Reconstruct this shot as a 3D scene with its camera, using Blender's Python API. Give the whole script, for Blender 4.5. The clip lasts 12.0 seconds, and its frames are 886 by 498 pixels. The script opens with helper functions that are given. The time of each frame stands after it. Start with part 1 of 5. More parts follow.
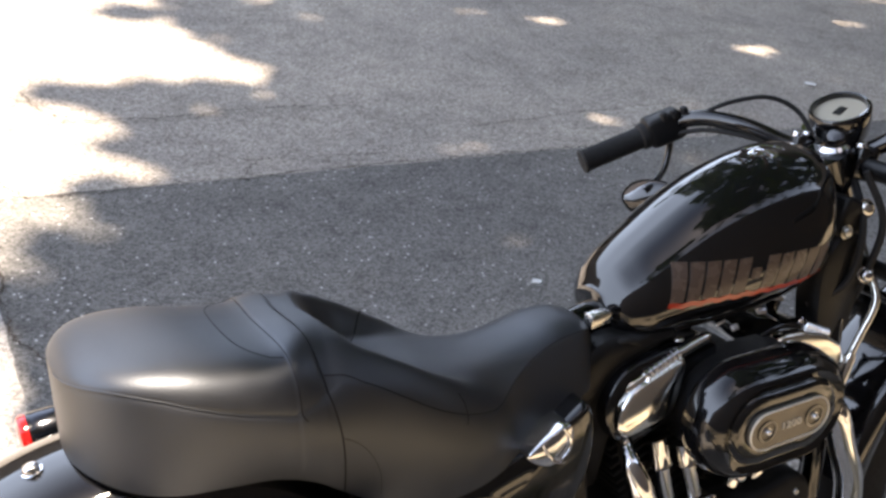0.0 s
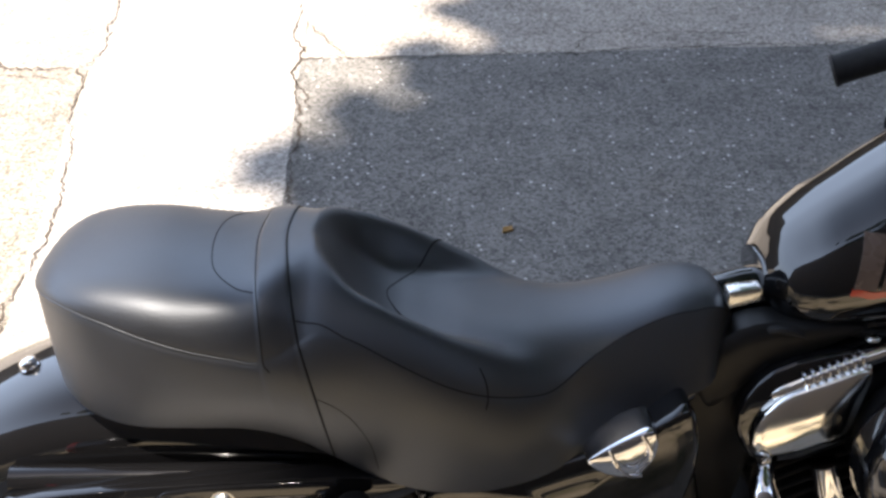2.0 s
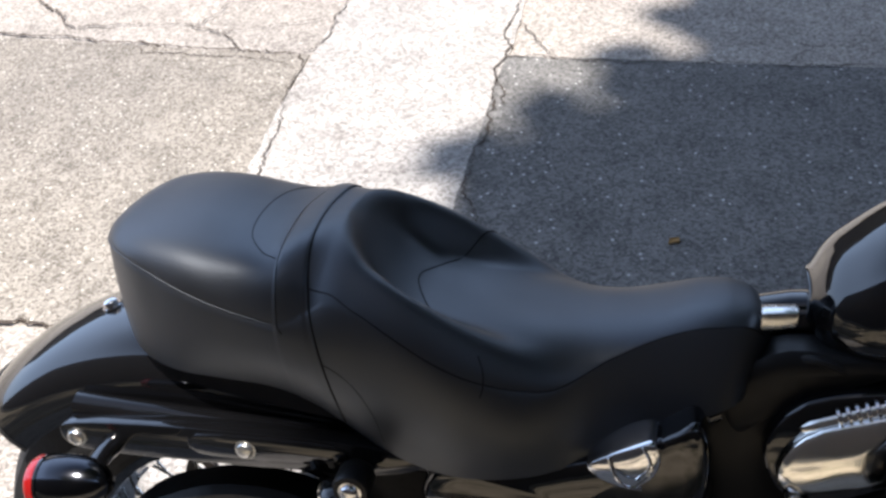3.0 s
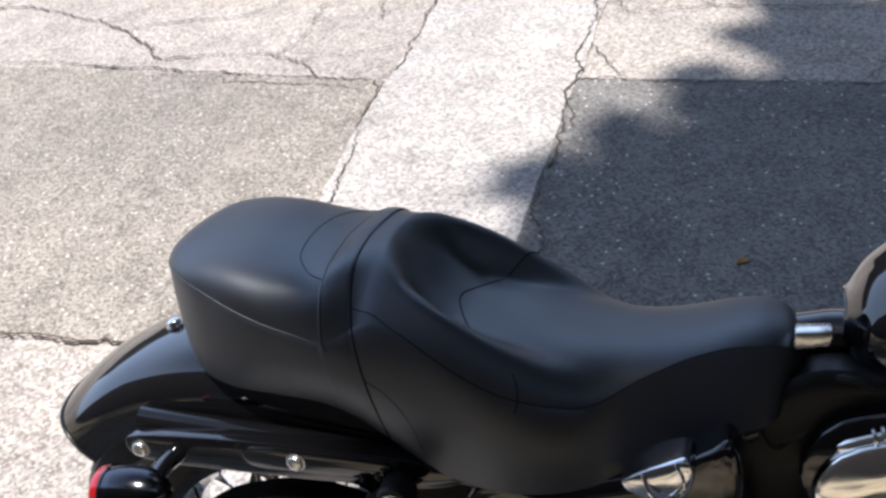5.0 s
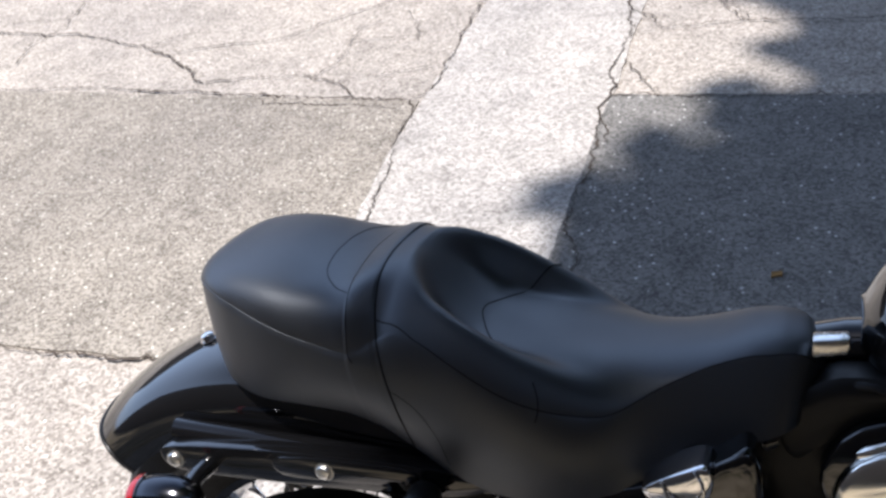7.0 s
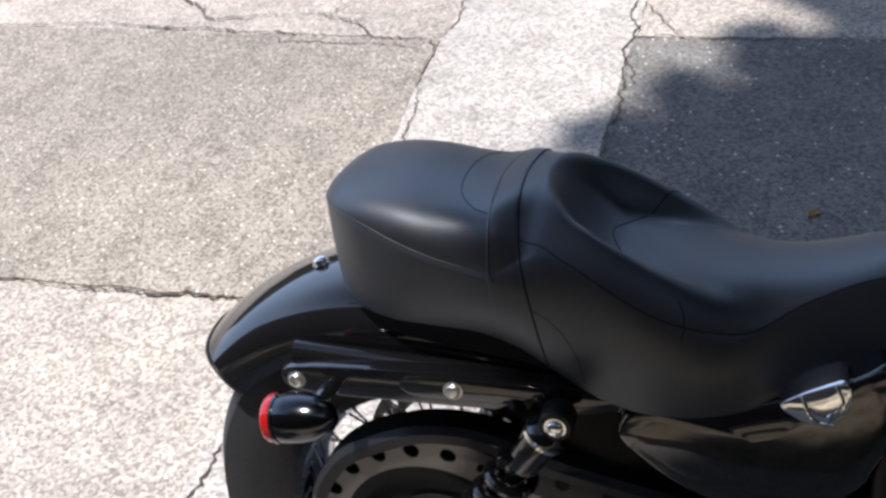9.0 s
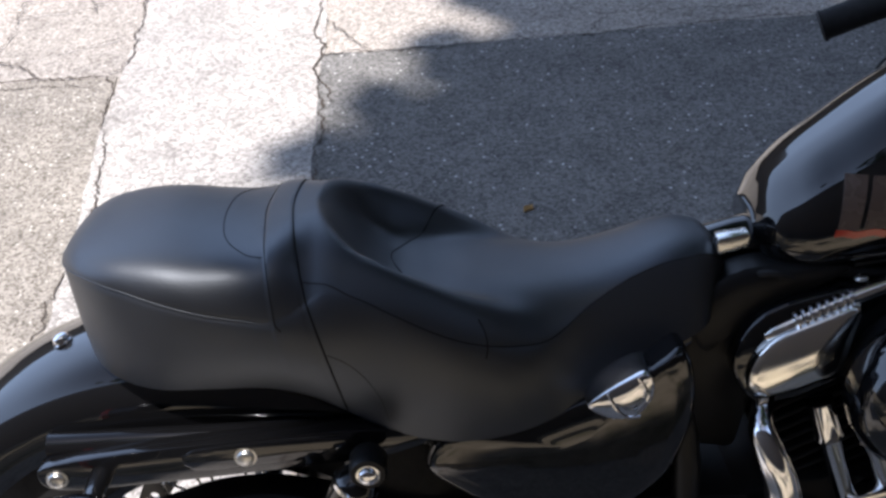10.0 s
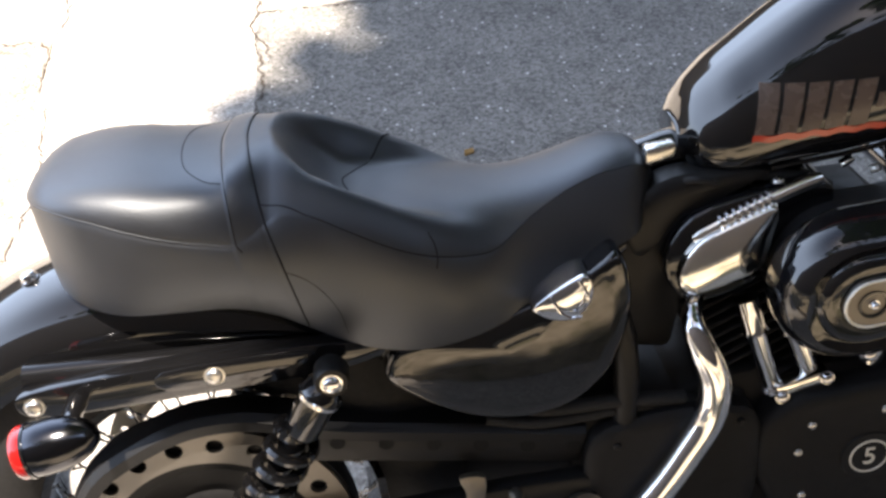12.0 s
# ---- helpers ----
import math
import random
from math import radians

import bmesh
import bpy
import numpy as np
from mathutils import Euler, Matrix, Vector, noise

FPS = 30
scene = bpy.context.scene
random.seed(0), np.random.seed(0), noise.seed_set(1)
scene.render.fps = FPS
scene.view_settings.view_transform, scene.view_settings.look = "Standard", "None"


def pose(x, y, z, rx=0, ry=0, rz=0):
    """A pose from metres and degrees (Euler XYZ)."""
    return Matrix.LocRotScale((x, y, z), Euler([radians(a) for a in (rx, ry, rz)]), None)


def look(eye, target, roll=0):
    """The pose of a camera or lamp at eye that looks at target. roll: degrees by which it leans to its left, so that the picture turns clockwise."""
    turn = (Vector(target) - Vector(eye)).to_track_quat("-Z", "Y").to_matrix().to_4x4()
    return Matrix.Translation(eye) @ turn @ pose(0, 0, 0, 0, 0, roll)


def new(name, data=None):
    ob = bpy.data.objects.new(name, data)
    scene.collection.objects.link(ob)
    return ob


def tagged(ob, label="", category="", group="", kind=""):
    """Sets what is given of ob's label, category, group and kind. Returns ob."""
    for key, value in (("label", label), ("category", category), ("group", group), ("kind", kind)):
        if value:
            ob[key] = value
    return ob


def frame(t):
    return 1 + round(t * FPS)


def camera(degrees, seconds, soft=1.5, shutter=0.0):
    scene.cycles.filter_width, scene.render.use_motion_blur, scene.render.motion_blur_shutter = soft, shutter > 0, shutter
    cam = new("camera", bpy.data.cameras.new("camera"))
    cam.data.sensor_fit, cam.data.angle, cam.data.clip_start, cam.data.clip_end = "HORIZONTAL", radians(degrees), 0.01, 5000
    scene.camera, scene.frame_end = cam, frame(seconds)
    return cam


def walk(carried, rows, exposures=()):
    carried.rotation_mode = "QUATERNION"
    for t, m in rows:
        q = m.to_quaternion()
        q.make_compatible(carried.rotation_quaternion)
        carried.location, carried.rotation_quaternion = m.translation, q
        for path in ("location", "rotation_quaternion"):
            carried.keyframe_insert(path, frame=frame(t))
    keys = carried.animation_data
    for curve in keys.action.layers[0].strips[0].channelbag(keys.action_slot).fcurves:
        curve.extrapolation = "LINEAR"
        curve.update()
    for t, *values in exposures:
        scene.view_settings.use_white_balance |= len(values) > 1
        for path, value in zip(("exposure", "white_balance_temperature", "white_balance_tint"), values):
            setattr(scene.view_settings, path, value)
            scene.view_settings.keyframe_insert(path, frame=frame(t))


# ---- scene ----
cam = camera(46.62, 12.0, soft=2.9)
PATH = [
    (0, (-0.2534, -0.8301, 1.3745), (0.5907, 0.5028, 0.5080), 9.24),
    (0.3, (-0.1407, -0.8941, 1.3502), (0.5727, 0.4767, 0.4273), 7.46),
    (0.5, (-0.0478, -0.9282, 1.3632), (0.5862, 0.4634, 0.4137), 4.35),
    (0.8, (0.0564, -0.9422, 1.3742), (0.5652, 0.4839, 0.4008), -2.81),
    (1, (0.1158, -0.9135, 1.3738), (0.6634, 0.4725, 0.3642), -3.48),
    (1.3, (0.1285, -0.8230, 1.3613), (0.5944, 0.5064, 0.2407), 0.99),
    (1.5, (0.1454, -0.7659, 1.3524), (0.5351, 0.5700, 0.2107), 0.64),
    (1.7, (0.1607, -0.7356, 1.3495), (0.4634, 0.6520, 0.2435), 0.33),
    (2, (0.1917, -0.7089, 1.3256), (0.2699, 0.7007, 0.2090), 0.01),
    (2.3, (0.2904, -0.7159, 1.3247), (0.1002, 0.6522, 0.1705), -2.06),
    (2.5, (0.3715, -0.7162, 1.3160), (0.0654, 0.6642, 0.2021), -3.49),
    (4.3, (0.4287, -0.7282, 1.3294), (-0.0108, 0.6444, 0.2511), -7.36),
    (4.5, (0.4410, -0.7299, 1.3250), (-0.0304, 0.6333, 0.2482), -8.65),
    (5, (0.4538, -0.7329, 1.3340), (-0.0730, 0.6315, 0.2848), -9.12),
    (5.5, (0.4589, -0.7357, 1.3335), (-0.1297, 0.6302, 0.3196), -9.56),
    (6, (0.4658, -0.7372, 1.3348), (-0.1278, 0.6343, 0.3315), -10.10),
    (6.5, (0.4687, -0.7467, 1.3378), (-0.1187, 0.6319, 0.3406), -10.31),
    (6.7, (0.4698, -0.7492, 1.3404), (-0.1135, 0.6266, 0.3370), -10.22),
    (8.3, (0.5503, -0.7424, 1.3368), (-0.2408, 0.5191, 0.3256), -20.97),
    (8.5, (0.5212, -0.7590, 1.3443), (-0.2944, 0.4793, 0.3239), -20.41),
    (8.7, (0.4597, -0.7805, 1.3565), (-0.3207, 0.4562, 0.3070), -18.00),
    (9, (0.3242, -0.8254, 1.3531), (-0.2064, 0.5038, 0.2613), -9.56),
    (9.2, (0.2530, -0.8383, 1.3509), (-0.1118, 0.5018, 0.2058), -6.60),
    (9.5, (0.2231, -0.8390, 1.3601), (0.0082, 0.5689, 0.2594), -5.17),
    (9.7, (0.2305, -0.8136, 1.3603), (0.1347, 0.5961, 0.2451), -5.24),
    (10, (0.2277, -0.7709, 1.3288), (0.2323, 0.6402, 0.2114), -4.61),
    (10.2, (0.2076, -0.7719, 1.3404), (0.2498, 0.6493, 0.2366), -4.89),
    (10.5, (0.1231, -0.7799, 1.3483), (0.3330, 0.6313, 0.2508), -1.84),
    (10.7, (0.0575, -0.8035, 1.3523), (0.3435, 0.5943, 0.2549), -0.68),
    (11, (-0.0031, -0.8324, 1.3605), (0.3922, 0.5450, 0.2712), 2.26),
    (11.2, (-0.0166, -0.8375, 1.3546), (0.4548, 0.5392, 0.2952), 5.70),
    (11.5, (-0.0033, -0.8314, 1.3320), (0.4602, 0.5396, 0.2618), 6.10),
    (11.7, (0.0525, -0.8570, 1.3542), (0.3400, 0.5085, 0.2173), -0.08),
    (11.8, (0.1527, -0.8454, 1.3248), (0.3341, 0.5504, 0.2028), -0.86),
    (12, (0.2162, -0.8478, 1.3344), (0.3126, 0.5160, 0.1635), -4.95),
]
EXPOSURES = [
    (0, 1.88, 7700, 15), (1.0, 1.88, 7700, 15), (1.5, 1.99, 7550, 14), (2.0, 1.60, 7050, 13), (2.5, 1.12, 6350, 12), (2.8, 0.90, 6300, 12),
    (4.3, 0.62, 6220, 14), (5.0, 0.62, 6180, 13), (5.5, 0.58, 6180, 13), (8.5, 0.57, 6200, 13), (9.0, 0.57, 6180, 13), (9.5, 0.68, 6150, 14), (10.0, 0.74, 6150, 14),
    (10.5, 0.84, 6200, 11), (11.0, 1.57, 6750, 8), (11.5, 1.90, 7200, 13), (12.0, 2.03, 7250, 13),
]
walk(cam, [(t, look(eye, target, roll)) for t, eye, target, roll in PATH], EXPOSURES)

# ---------------------------------------------------------------- light
SUN_EL, SUN_AZ = 79.0, -155.0          # degrees up, degrees from +y towards +x
SUN_DIR = Vector((math.sin(radians(SUN_AZ)) * math.cos(radians(SUN_EL)),
                  math.cos(radians(SUN_AZ)) * math.cos(radians(SUN_EL)), math.sin(radians(SUN_EL))))

world = bpy.data.worlds.new("world")
world.use_nodes = True
scene.world = world
wn = world.node_tree
sky = wn.nodes.new("ShaderNodeTexSky")
sky.sky_type, sky.sun_disc = "NISHITA", False
sky.ozone_density = 3.2
sky.sun_elevation, sky.sun_rotation = radians(SUN_EL), radians(SUN_AZ)
way = wn.nodes.new("ShaderNodeTexCoord")
# haze that whitens the sky towards the horizon
height = wn.nodes.new("ShaderNodeSeparateXYZ")
wn.links.new(way.outputs["Generated"], height.inputs[0])
haze = wn.nodes.new("ShaderNodeMapRange")
haze.interpolation_type = "SMOOTHSTEP"
for slot, value in zip(("From Min", "From Max", "To Min", "To Max"), (0.45, 0.98, 1.0, 0.0)):
    haze.inputs[slot].default_value = value
wn.links.new(height.outputs[2], haze.inputs["Value"])
hazy = wn.nodes.new("ShaderNodeMix")
hazy.data_type, hazy.blend_type = "RGBA", "ADD"
hazy.inputs[7].default_value = (14.2, 18.3, 25.5, 1)
wn.links.new(haze.outputs[0], hazy.inputs[0])
wn.links.new(sky.outputs[0], hazy.inputs[6])
wn.links.new(hazy.outputs[2], wn.nodes["Background"].inputs[0])
wn.nodes["Background"].inputs[1].default_value = 0.050

sun = new("sun", bpy.data.lights.new("sun", "SUN"))
sun.data.energy, sun.data.angle, sun.data.color = 5.0, radians(0.7), (1.0, 0.95, 0.88)
sun.matrix_world = look(SUN_DIR * 50, (0, 0, 0))


# ---------------------------------------------------------------- materials
def material(name, base, rough=0.5, metal=0.0, **extra):
    m = bpy.data.materials.new(name)
    m.use_nodes = True
    b = m.node_tree.nodes["Principled BSDF"]
    b.inputs["Base Color"].default_value = (*base, 1)
    b.inputs["Roughness"].default_value = rough
    b.inputs["Metallic"].default_value = metal
    for key, value in extra.items():
        b.inputs[key.replace("_", " ")].default_value = value
    return m


def node(m, kind, **values):
    n = m.node_tree.nodes.new(kind)
    for key, value in values.items():
        n.inputs[key].default_value = value
    return n


def link(m, a, b):
    m.node_tree.links.new(a, b)


def ramp(m, fac, stops):
    n = m.node_tree.nodes.new("ShaderNodeValToRGB")
    while len(n.color_ramp.elements) < len(stops):
        n.color_ramp.elements.new(0.5)
    for e, (pos, col) in zip(n.color_ramp.elements, stops):
        e.position, e.color = pos, (*col, 1) if len(col) == 3 else col
    link(m, fac, n.inputs[0])
    return n.outputs[0]


def grey(v):
    return (v, v, v)


def mixed(m, kind, fac, a, b):
    n = m.node_tree.nodes.new("ShaderNodeMix")
    n.data_type, n.blend_type = "RGBA", kind
    n.inputs[0].default_value = fac
    link(m, a, n.inputs[6])
    link(m, b, n.inputs[7])
    return n.outputs[2]


def bump(m, height, strength, distance):
    n = node(m, "ShaderNodeBump", Strength=strength, Distance=distance)
    link(m, height, n.inputs["Height"])
    link(m, n.outputs[0], m.node_tree.nodes["Principled BSDF"].inputs["Normal"])


def coords(m):
    return m.node_tree.nodes.new("ShaderNodeTexCoord").outputs["Object"]


def worn(m, scale, low, high, stain=6.0, bumpiness=0.0, fine=250.0):
    """Uneven gloss: smudges at two scales, and a fine grain where asked for."""
    at = coords(m)
    n1, n2 = node(m, "ShaderNodeTexNoise", Scale=scale, Detail=6.0), node(m, "ShaderNodeTexNoise", Scale=stain, Detail=3.0)
    link(m, at, n1.inputs["Vector"])
    link(m, at, n2.inputs["Vector"])
    both = mixed(m, "MIX", 0.5, n1.outputs[0], n2.outputs[0])
    link(m, ramp(m, both, [(0.3, grey(low)), (0.7, grey(high))]), m.node_tree.nodes["Principled BSDF"].inputs["Roughness"])
    if bumpiness:
        n3 = node(m, "ShaderNodeTexNoise", Scale=fine, Detail=2.0)
        link(m, at, n3.inputs["Vector"])
        bump(m, n3.outputs[0], bumpiness, 0.001)
    return m


def vinyl_material():
    m = material("black_vinyl", (0.009, 0.0087, 0.0088), 0.5, 0.0, Specular_IOR_Level=1.0)
    at = coords(m)
    cells = node(m, "ShaderNodeTexVoronoi", Scale=420.0)
    big = node(m, "ShaderNodeTexNoise", Scale=14.0, Detail=5.0)
    link(m, at, cells.inputs["Vector"])
    link(m, at, big.inputs["Vector"])
    b = m.node_tree.nodes["Principled BSDF"]
    link(m, ramp(m, big.outputs[0], [(0.3, (0.0055, 0.0058, 0.0072)), (0.7, (0.0085, 0.009, 0.0115))]), b.inputs["Base Color"])
    link(m, ramp(m, big.outputs[0], [(0.3, grey(0.42)), (0.7, grey(0.50))]), b.inputs["Roughness"])
    b.inputs["Specular Tint"].default_value = (0.86, 0.92, 1.0, 1)
    bump(m, cells.outputs["Distance"], 0.09, 0.0008)
    return m


def asphalt_material(name, tones, cell, stain_scale, rough=0.85, speck=0.012):
    """Weathered asphalt: stones of many greys in a binder, stains, a rough skin. tones: dark, middle, light, bright stone."""
    m = material(name, tones[1], rough, 0.0, Specular_IOR_Level=0.15)
    at = coords(m)
    stones = node(m, "ShaderNodeTexVoronoi", Scale=cell)
    chips = node(m, "ShaderNodeTexVoronoi", Scale=cell * 0.42)
    fine = node(m, "ShaderNodeTexNoise", Scale=cell * 2.2, Detail=3.0)
    stain = node(m, "ShaderNodeTexNoise", Scale=stain_scale, Detail=7.0, Roughness=0.65)
    wide = node(m, "ShaderNodeTexNoise", Scale=0.9, Detail=4.0)
    for n in (stones, chips, fine, stain, wide):
        link(m, at, n.inputs["Vector"])
    pick = m.node_tree.nodes.new("ShaderNodeSeparateColor")
    link(m, stones.outputs["Color"], pick.inputs[0])
    pick2 = m.node_tree.nodes.new("ShaderNodeSeparateColor")
    link(m, chips.outputs["Color"], pick2.inputs[0])
    col = ramp(m, pick.outputs[0], [(0.0, tones[0]), (0.45, tones[1]), (0.9, tones[2]), (1.0, tones[2])])
    bright = ramp(m, pick2.outputs[1], [(0.0, grey(0)), (1.0 - speck * 4, grey(0)), (1.0 - speck * 3.5, grey(1)), (1.0, grey(1))])
    near = ramp(m, chips.outputs["Distance"], [(0.0, grey(1)), (0.22, grey(1)), (0.32, grey(0)), (1.0, grey(0))])
    mask = mixed(m, "MULTIPLY", 1.0, bright, near)
    stone = m.node_tree.nodes.new("ShaderNodeRGB")
    stone.outputs[0].default_value = (*tones[3], 1)
    mixer = m.node_tree.nodes.new("ShaderNodeMix")
    mixer.data_type = "RGBA"
    link(m, mask, mixer.inputs[0])
    link(m, col, mixer.inputs[6])
    link(m, stone.outputs[0], mixer.inputs[7])
    shade = ramp(m, stain.outputs[0], [(0.25, grey(0.70)), (0.5, grey(0.98)), (0.75, grey(1.14))])
    shade2 = ramp(m, wide.outputs[0], [(0.3, (0.83, 0.82, 0.82)), (0.7, (1.12, 1.10, 1.06))])
    out = mixed(m, "MULTIPLY", 1.0, mixed(m, "MULTIPLY", 1.0, mixer.outputs[2], shade), shade2)
    link(m, out, m.node_tree.nodes["Principled BSDF"].inputs["Base Color"])
    height = mixed(m, "ADD", 0.5, stones.outputs["Distance"], fine.outputs[0])
    bump(m, height, 0.65, 0.003)
    return m


VINYL = vinyl_material()
GLOSS = worn(material("gloss_black_paint", (0.0045, 0.0045, 0.005), 0.06, 0.0, Coat_Weight=0.75, Coat_Roughness=0.02, Specular_IOR_Level=0.35), 60, 0.04, 0.1)
SATIN = worn(material("satin_black", (0.009, 0.009, 0.0095), 0.4, 0.0, Specular_IOR_Level=0.22), 90, 0.3, 0.5, 8, 0.1)
WRINKLE = worn(material("wrinkle_black", (0.009, 0.009, 0.0095), 0.5, 0.0, Specular_IOR_Level=0.2), 80, 0.42, 0.6, 10, 0.5, 700)
CHROME = worn(material("chrome", (0.78, 0.78, 0.79), 0.06, 1.0), 40, 0.03, 0.1)
STEEL = worn(material("bright_steel", (0.62, 0.61, 0.58), 0.25, 1.0), 120, 0.18, 0.38)
ALLOY = worn(material("polished_alloy", (0.90, 0.88, 0.82), 0.12, 1.0), 90, 0.08, 0.18, 9, 0.03)
RUBBER = worn(material("black_rubber", (0.013, 0.013, 0.0135), 0.7, 0.0, Specular_IOR_Level=0.35), 150, 0.55, 0.85, 8, 0.3, 500)
BLACK_CHROME = worn(material("black_chrome", (0.07, 0.072, 0.08), 0.14, 1.0), 60, 0.10, 0.2)
LENS = material("red_lens", (0.38, 0.01, 0.009), 0.12, 0.0, Transmission_Weight=0.25, Coat_Weight=0.5)
# near-black and dull: the shade inside grooves, put into the colour
GROOVE_SHADE = material("groove_shade", (0.004, 0.004, 0.0045), 0.75, 0.0, Specular_IOR_Level=0.25)
LETTERS = worn(material("tank_lettering", (0.085, 0.06, 0.048), 0.3), 60, 0.2, 0.4)
RED = material("red_tank_script", (0.42, 0.035, 0.014), 0.25, 0.0, Coat_Weight=0.5)
DIAL = material("dial_face", (0.34, 0.31, 0.25), 0.35)
MIRROR = material("mirror_glass", (0.9, 0.9, 0.9), 0.01, 1.0)
SILVER = material("silver_inlay", (0.74, 0.71, 0.62), 0.35, 0.25)
BRAKE = worn(material("brushed_dark_metal", (0.2, 0.185, 0.165), 0.38, 0.9), 100, 0.28, 0.5)

OLD = asphalt_material("old_asphalt", ((0.20, 0.177, 0.156), (0.345, 0.313, 0.283), (0.485, 0.447, 0.406), (0.72, 0.68, 0.63)), 160.0, 5.0)
PATCH = asphalt_material("grey_asphalt", ((0.125, 0.110, 0.093), (0.262, 0.238, 0.208), (0.375, 0.342, 0.302), (0.66, 0.63, 0.57)), 190.0, 7.0, speck=0.032)
STRIP = asphalt_material("pale_asphalt", ((0.235, 0.217, 0.202), (0.385, 0.363, 0.342), (0.50, 0.475, 0.448), (0.70, 0.672, 0.64)), 150.0, 6.0)
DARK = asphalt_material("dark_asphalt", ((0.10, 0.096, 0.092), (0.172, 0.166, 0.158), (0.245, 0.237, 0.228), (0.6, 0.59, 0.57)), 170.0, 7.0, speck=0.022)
CRACK = material("crack_dirt", (0.06, 0.045, 0.034), 0.95)
# tan and green ground out of view, coloured for its bounce and reflections
PAVING = worn(material("dry_verge", (0.2, 0.15, 0.08), 0.9), 60, 0.8, 1.0, 3, 0.8, 120)
_tufts = node(PAVING, "ShaderNodeTexNoise", Scale=4.5, Detail=9.0, Roughness=0.75)
link(PAVING, coords(PAVING), _tufts.inputs["Vector"])
link(PAVING, ramp(PAVING, _tufts.outputs[0], [(0.30, (0.07, 0.085, 0.03)), (0.40, (0.15, 0.14, 0.075)), (0.47, (0.29, 0.235, 0.165)), (0.66, (0.49, 0.41, 0.30))]), PAVING.node_tree.nodes["Principled BSDF"].inputs["Base Color"])


# ---------------------------------------------------------------- mesh helpers
def finish(bm, sharp=38.0):
    """Smooth faces, with edges sharper than the angle kept crisp."""
    bmesh.ops.recalc_face_normals(bm, faces=bm.faces)
    for f in bm.faces:
        f.smooth = True
    for e in bm.edges:
        if len(e.link_faces) == 2 and e.calc_face_angle(0) > radians(sharp):
            e.smooth = False
    return bm


def part(name, bm, mat, parent=None, label="", sharp=38.0):
    """One mesh object out of a bmesh, under a thing or a part."""
    finish(bm, sharp)
    me = bpy.data.meshes.new(name)
    bm.to_mesh(me)
    bm.free()
    me.materials.append(mat)
    ob = new(name, me)
    if parent:
        ob.parent = parent
    if label:
        tagged(ob, label)
    return ob


def spline(points, n):
    """A smooth line through the points (Catmull-Rom), n steps a span."""
    p = [Vector(q) for q in points]
    p = [p[0] * 2 - p[1], *p, p[-1] * 2 - p[-2]]
    out = []
    for i in range(1, len(p) - 2):
        a, b, c, d = p[i - 1:i + 3]
        for k in range(n):
            t = k / n
            out.append(0.5 * (2 * b + (c - a) * t + (2 * a - 5 * b + 4 * c - d) * t * t + (3 * b - a - 3 * c + d) * t ** 3))
    return out + [p[-2]]


def tube(points, radius, sides=16, caps=True, bm=None, closed=False):
    """A round rod along a line. radius: one number, or one for each point."""
    bm = bm or bmesh.new()
    pts = [Vector(p) for p in points]
    radii = radius if isinstance(radius, (list, tuple)) else [radius] * len(pts)
    ref, rings = None, []
    for i, p in enumerate(pts):
        a, b = (pts[i - 1], pts[(i + 1) % len(pts)]) if closed else (pts[max(i - 1, 0)], pts[min(i + 1, len(pts) - 1)])
        d = (b - a).normalized()
        if ref is None:
            ref = d.orthogonal().normalized()
        ref = (ref - d * ref.dot(d)).normalized()
        side = d.cross(ref)
        rings.append([bm.verts.new(p + (ref * math.cos(k * 2 * math.pi / sides) + side * math.sin(k * 2 * math.pi / sides)) * radii[i]) for k in range(sides)])
    for r, s in zip(rings, rings[1:] + (rings[:1] if closed else [])):
        for k in range(sides):
            bm.faces.new((r[k], r[(k + 1) % sides], s[(k + 1) % sides], s[k]))
    if caps and not closed:
        bm.faces.new(rings[0][::-1])
        bm.faces.new(rings[-1])
    return bm


def lathe(profile, origin, axis, sides=32, bm=None, ring=False):
    """A turned shape: (distance along the axis, radius) pairs. ring: the profile closes on itself."""
    bm = bm or bmesh.new()
    o, a = Vector(origin), Vector(axis).normalized()
    u = a.orthogonal().normalized()
    v = a.cross(u)
    rings = []
    for d, r in profile:
        if r < 1e-6:
            rings.append([bm.verts.new(o + a * d)])
        else:
            rings.append([bm.verts.new(o + a * d + (u * math.cos(k * 2 * math.pi / sides) + v * math.sin(k * 2 * math.pi / sides)) * r) for k in range(sides)])
    for r, s in zip(rings, rings[1:] + (rings[:1] if ring else [])):
        for k in range(sides):
            quad = [r[k % len(r)], r[(k + 1) % len(r)], s[(k + 1) % len(s)], s[k % len(s)]]
            quad = [q for i, q in enumerate(quad) if q not in quad[:i]]
            if len(quad) > 2:
                bm.faces.new(quad)
    for end in () if ring else (rings[0], rings[-1]):
        if len(end) > 2:
            bm.faces.new(end)
    return bm


def slab(outline, y0, y1, bevel=0.004, segments=2, bm=None):
    """A plate: an outline in x and z, from y0 to y1, with rounded edges."""
    own = bmesh.new()
    f = own.faces.new([own.verts.new((x, y0, z)) for x, z in outline])
    r = bmesh.ops.extrude_face_region(own, geom=[f])
    bmesh.ops.translate(own, verts=[v for v in r["geom"] if isinstance(v, bmesh.types.BMVert)], vec=(0, y1 - y0, 0))
    bmesh.ops.recalc_face_normals(own, faces=own.faces)
    if bevel:
        bmesh.ops.bevel(own, geom=own.edges[:], offset=bevel, segments=segments, profile=0.5, affect="EDGES", clamp_overlap=True)
    return joined(bm, own)


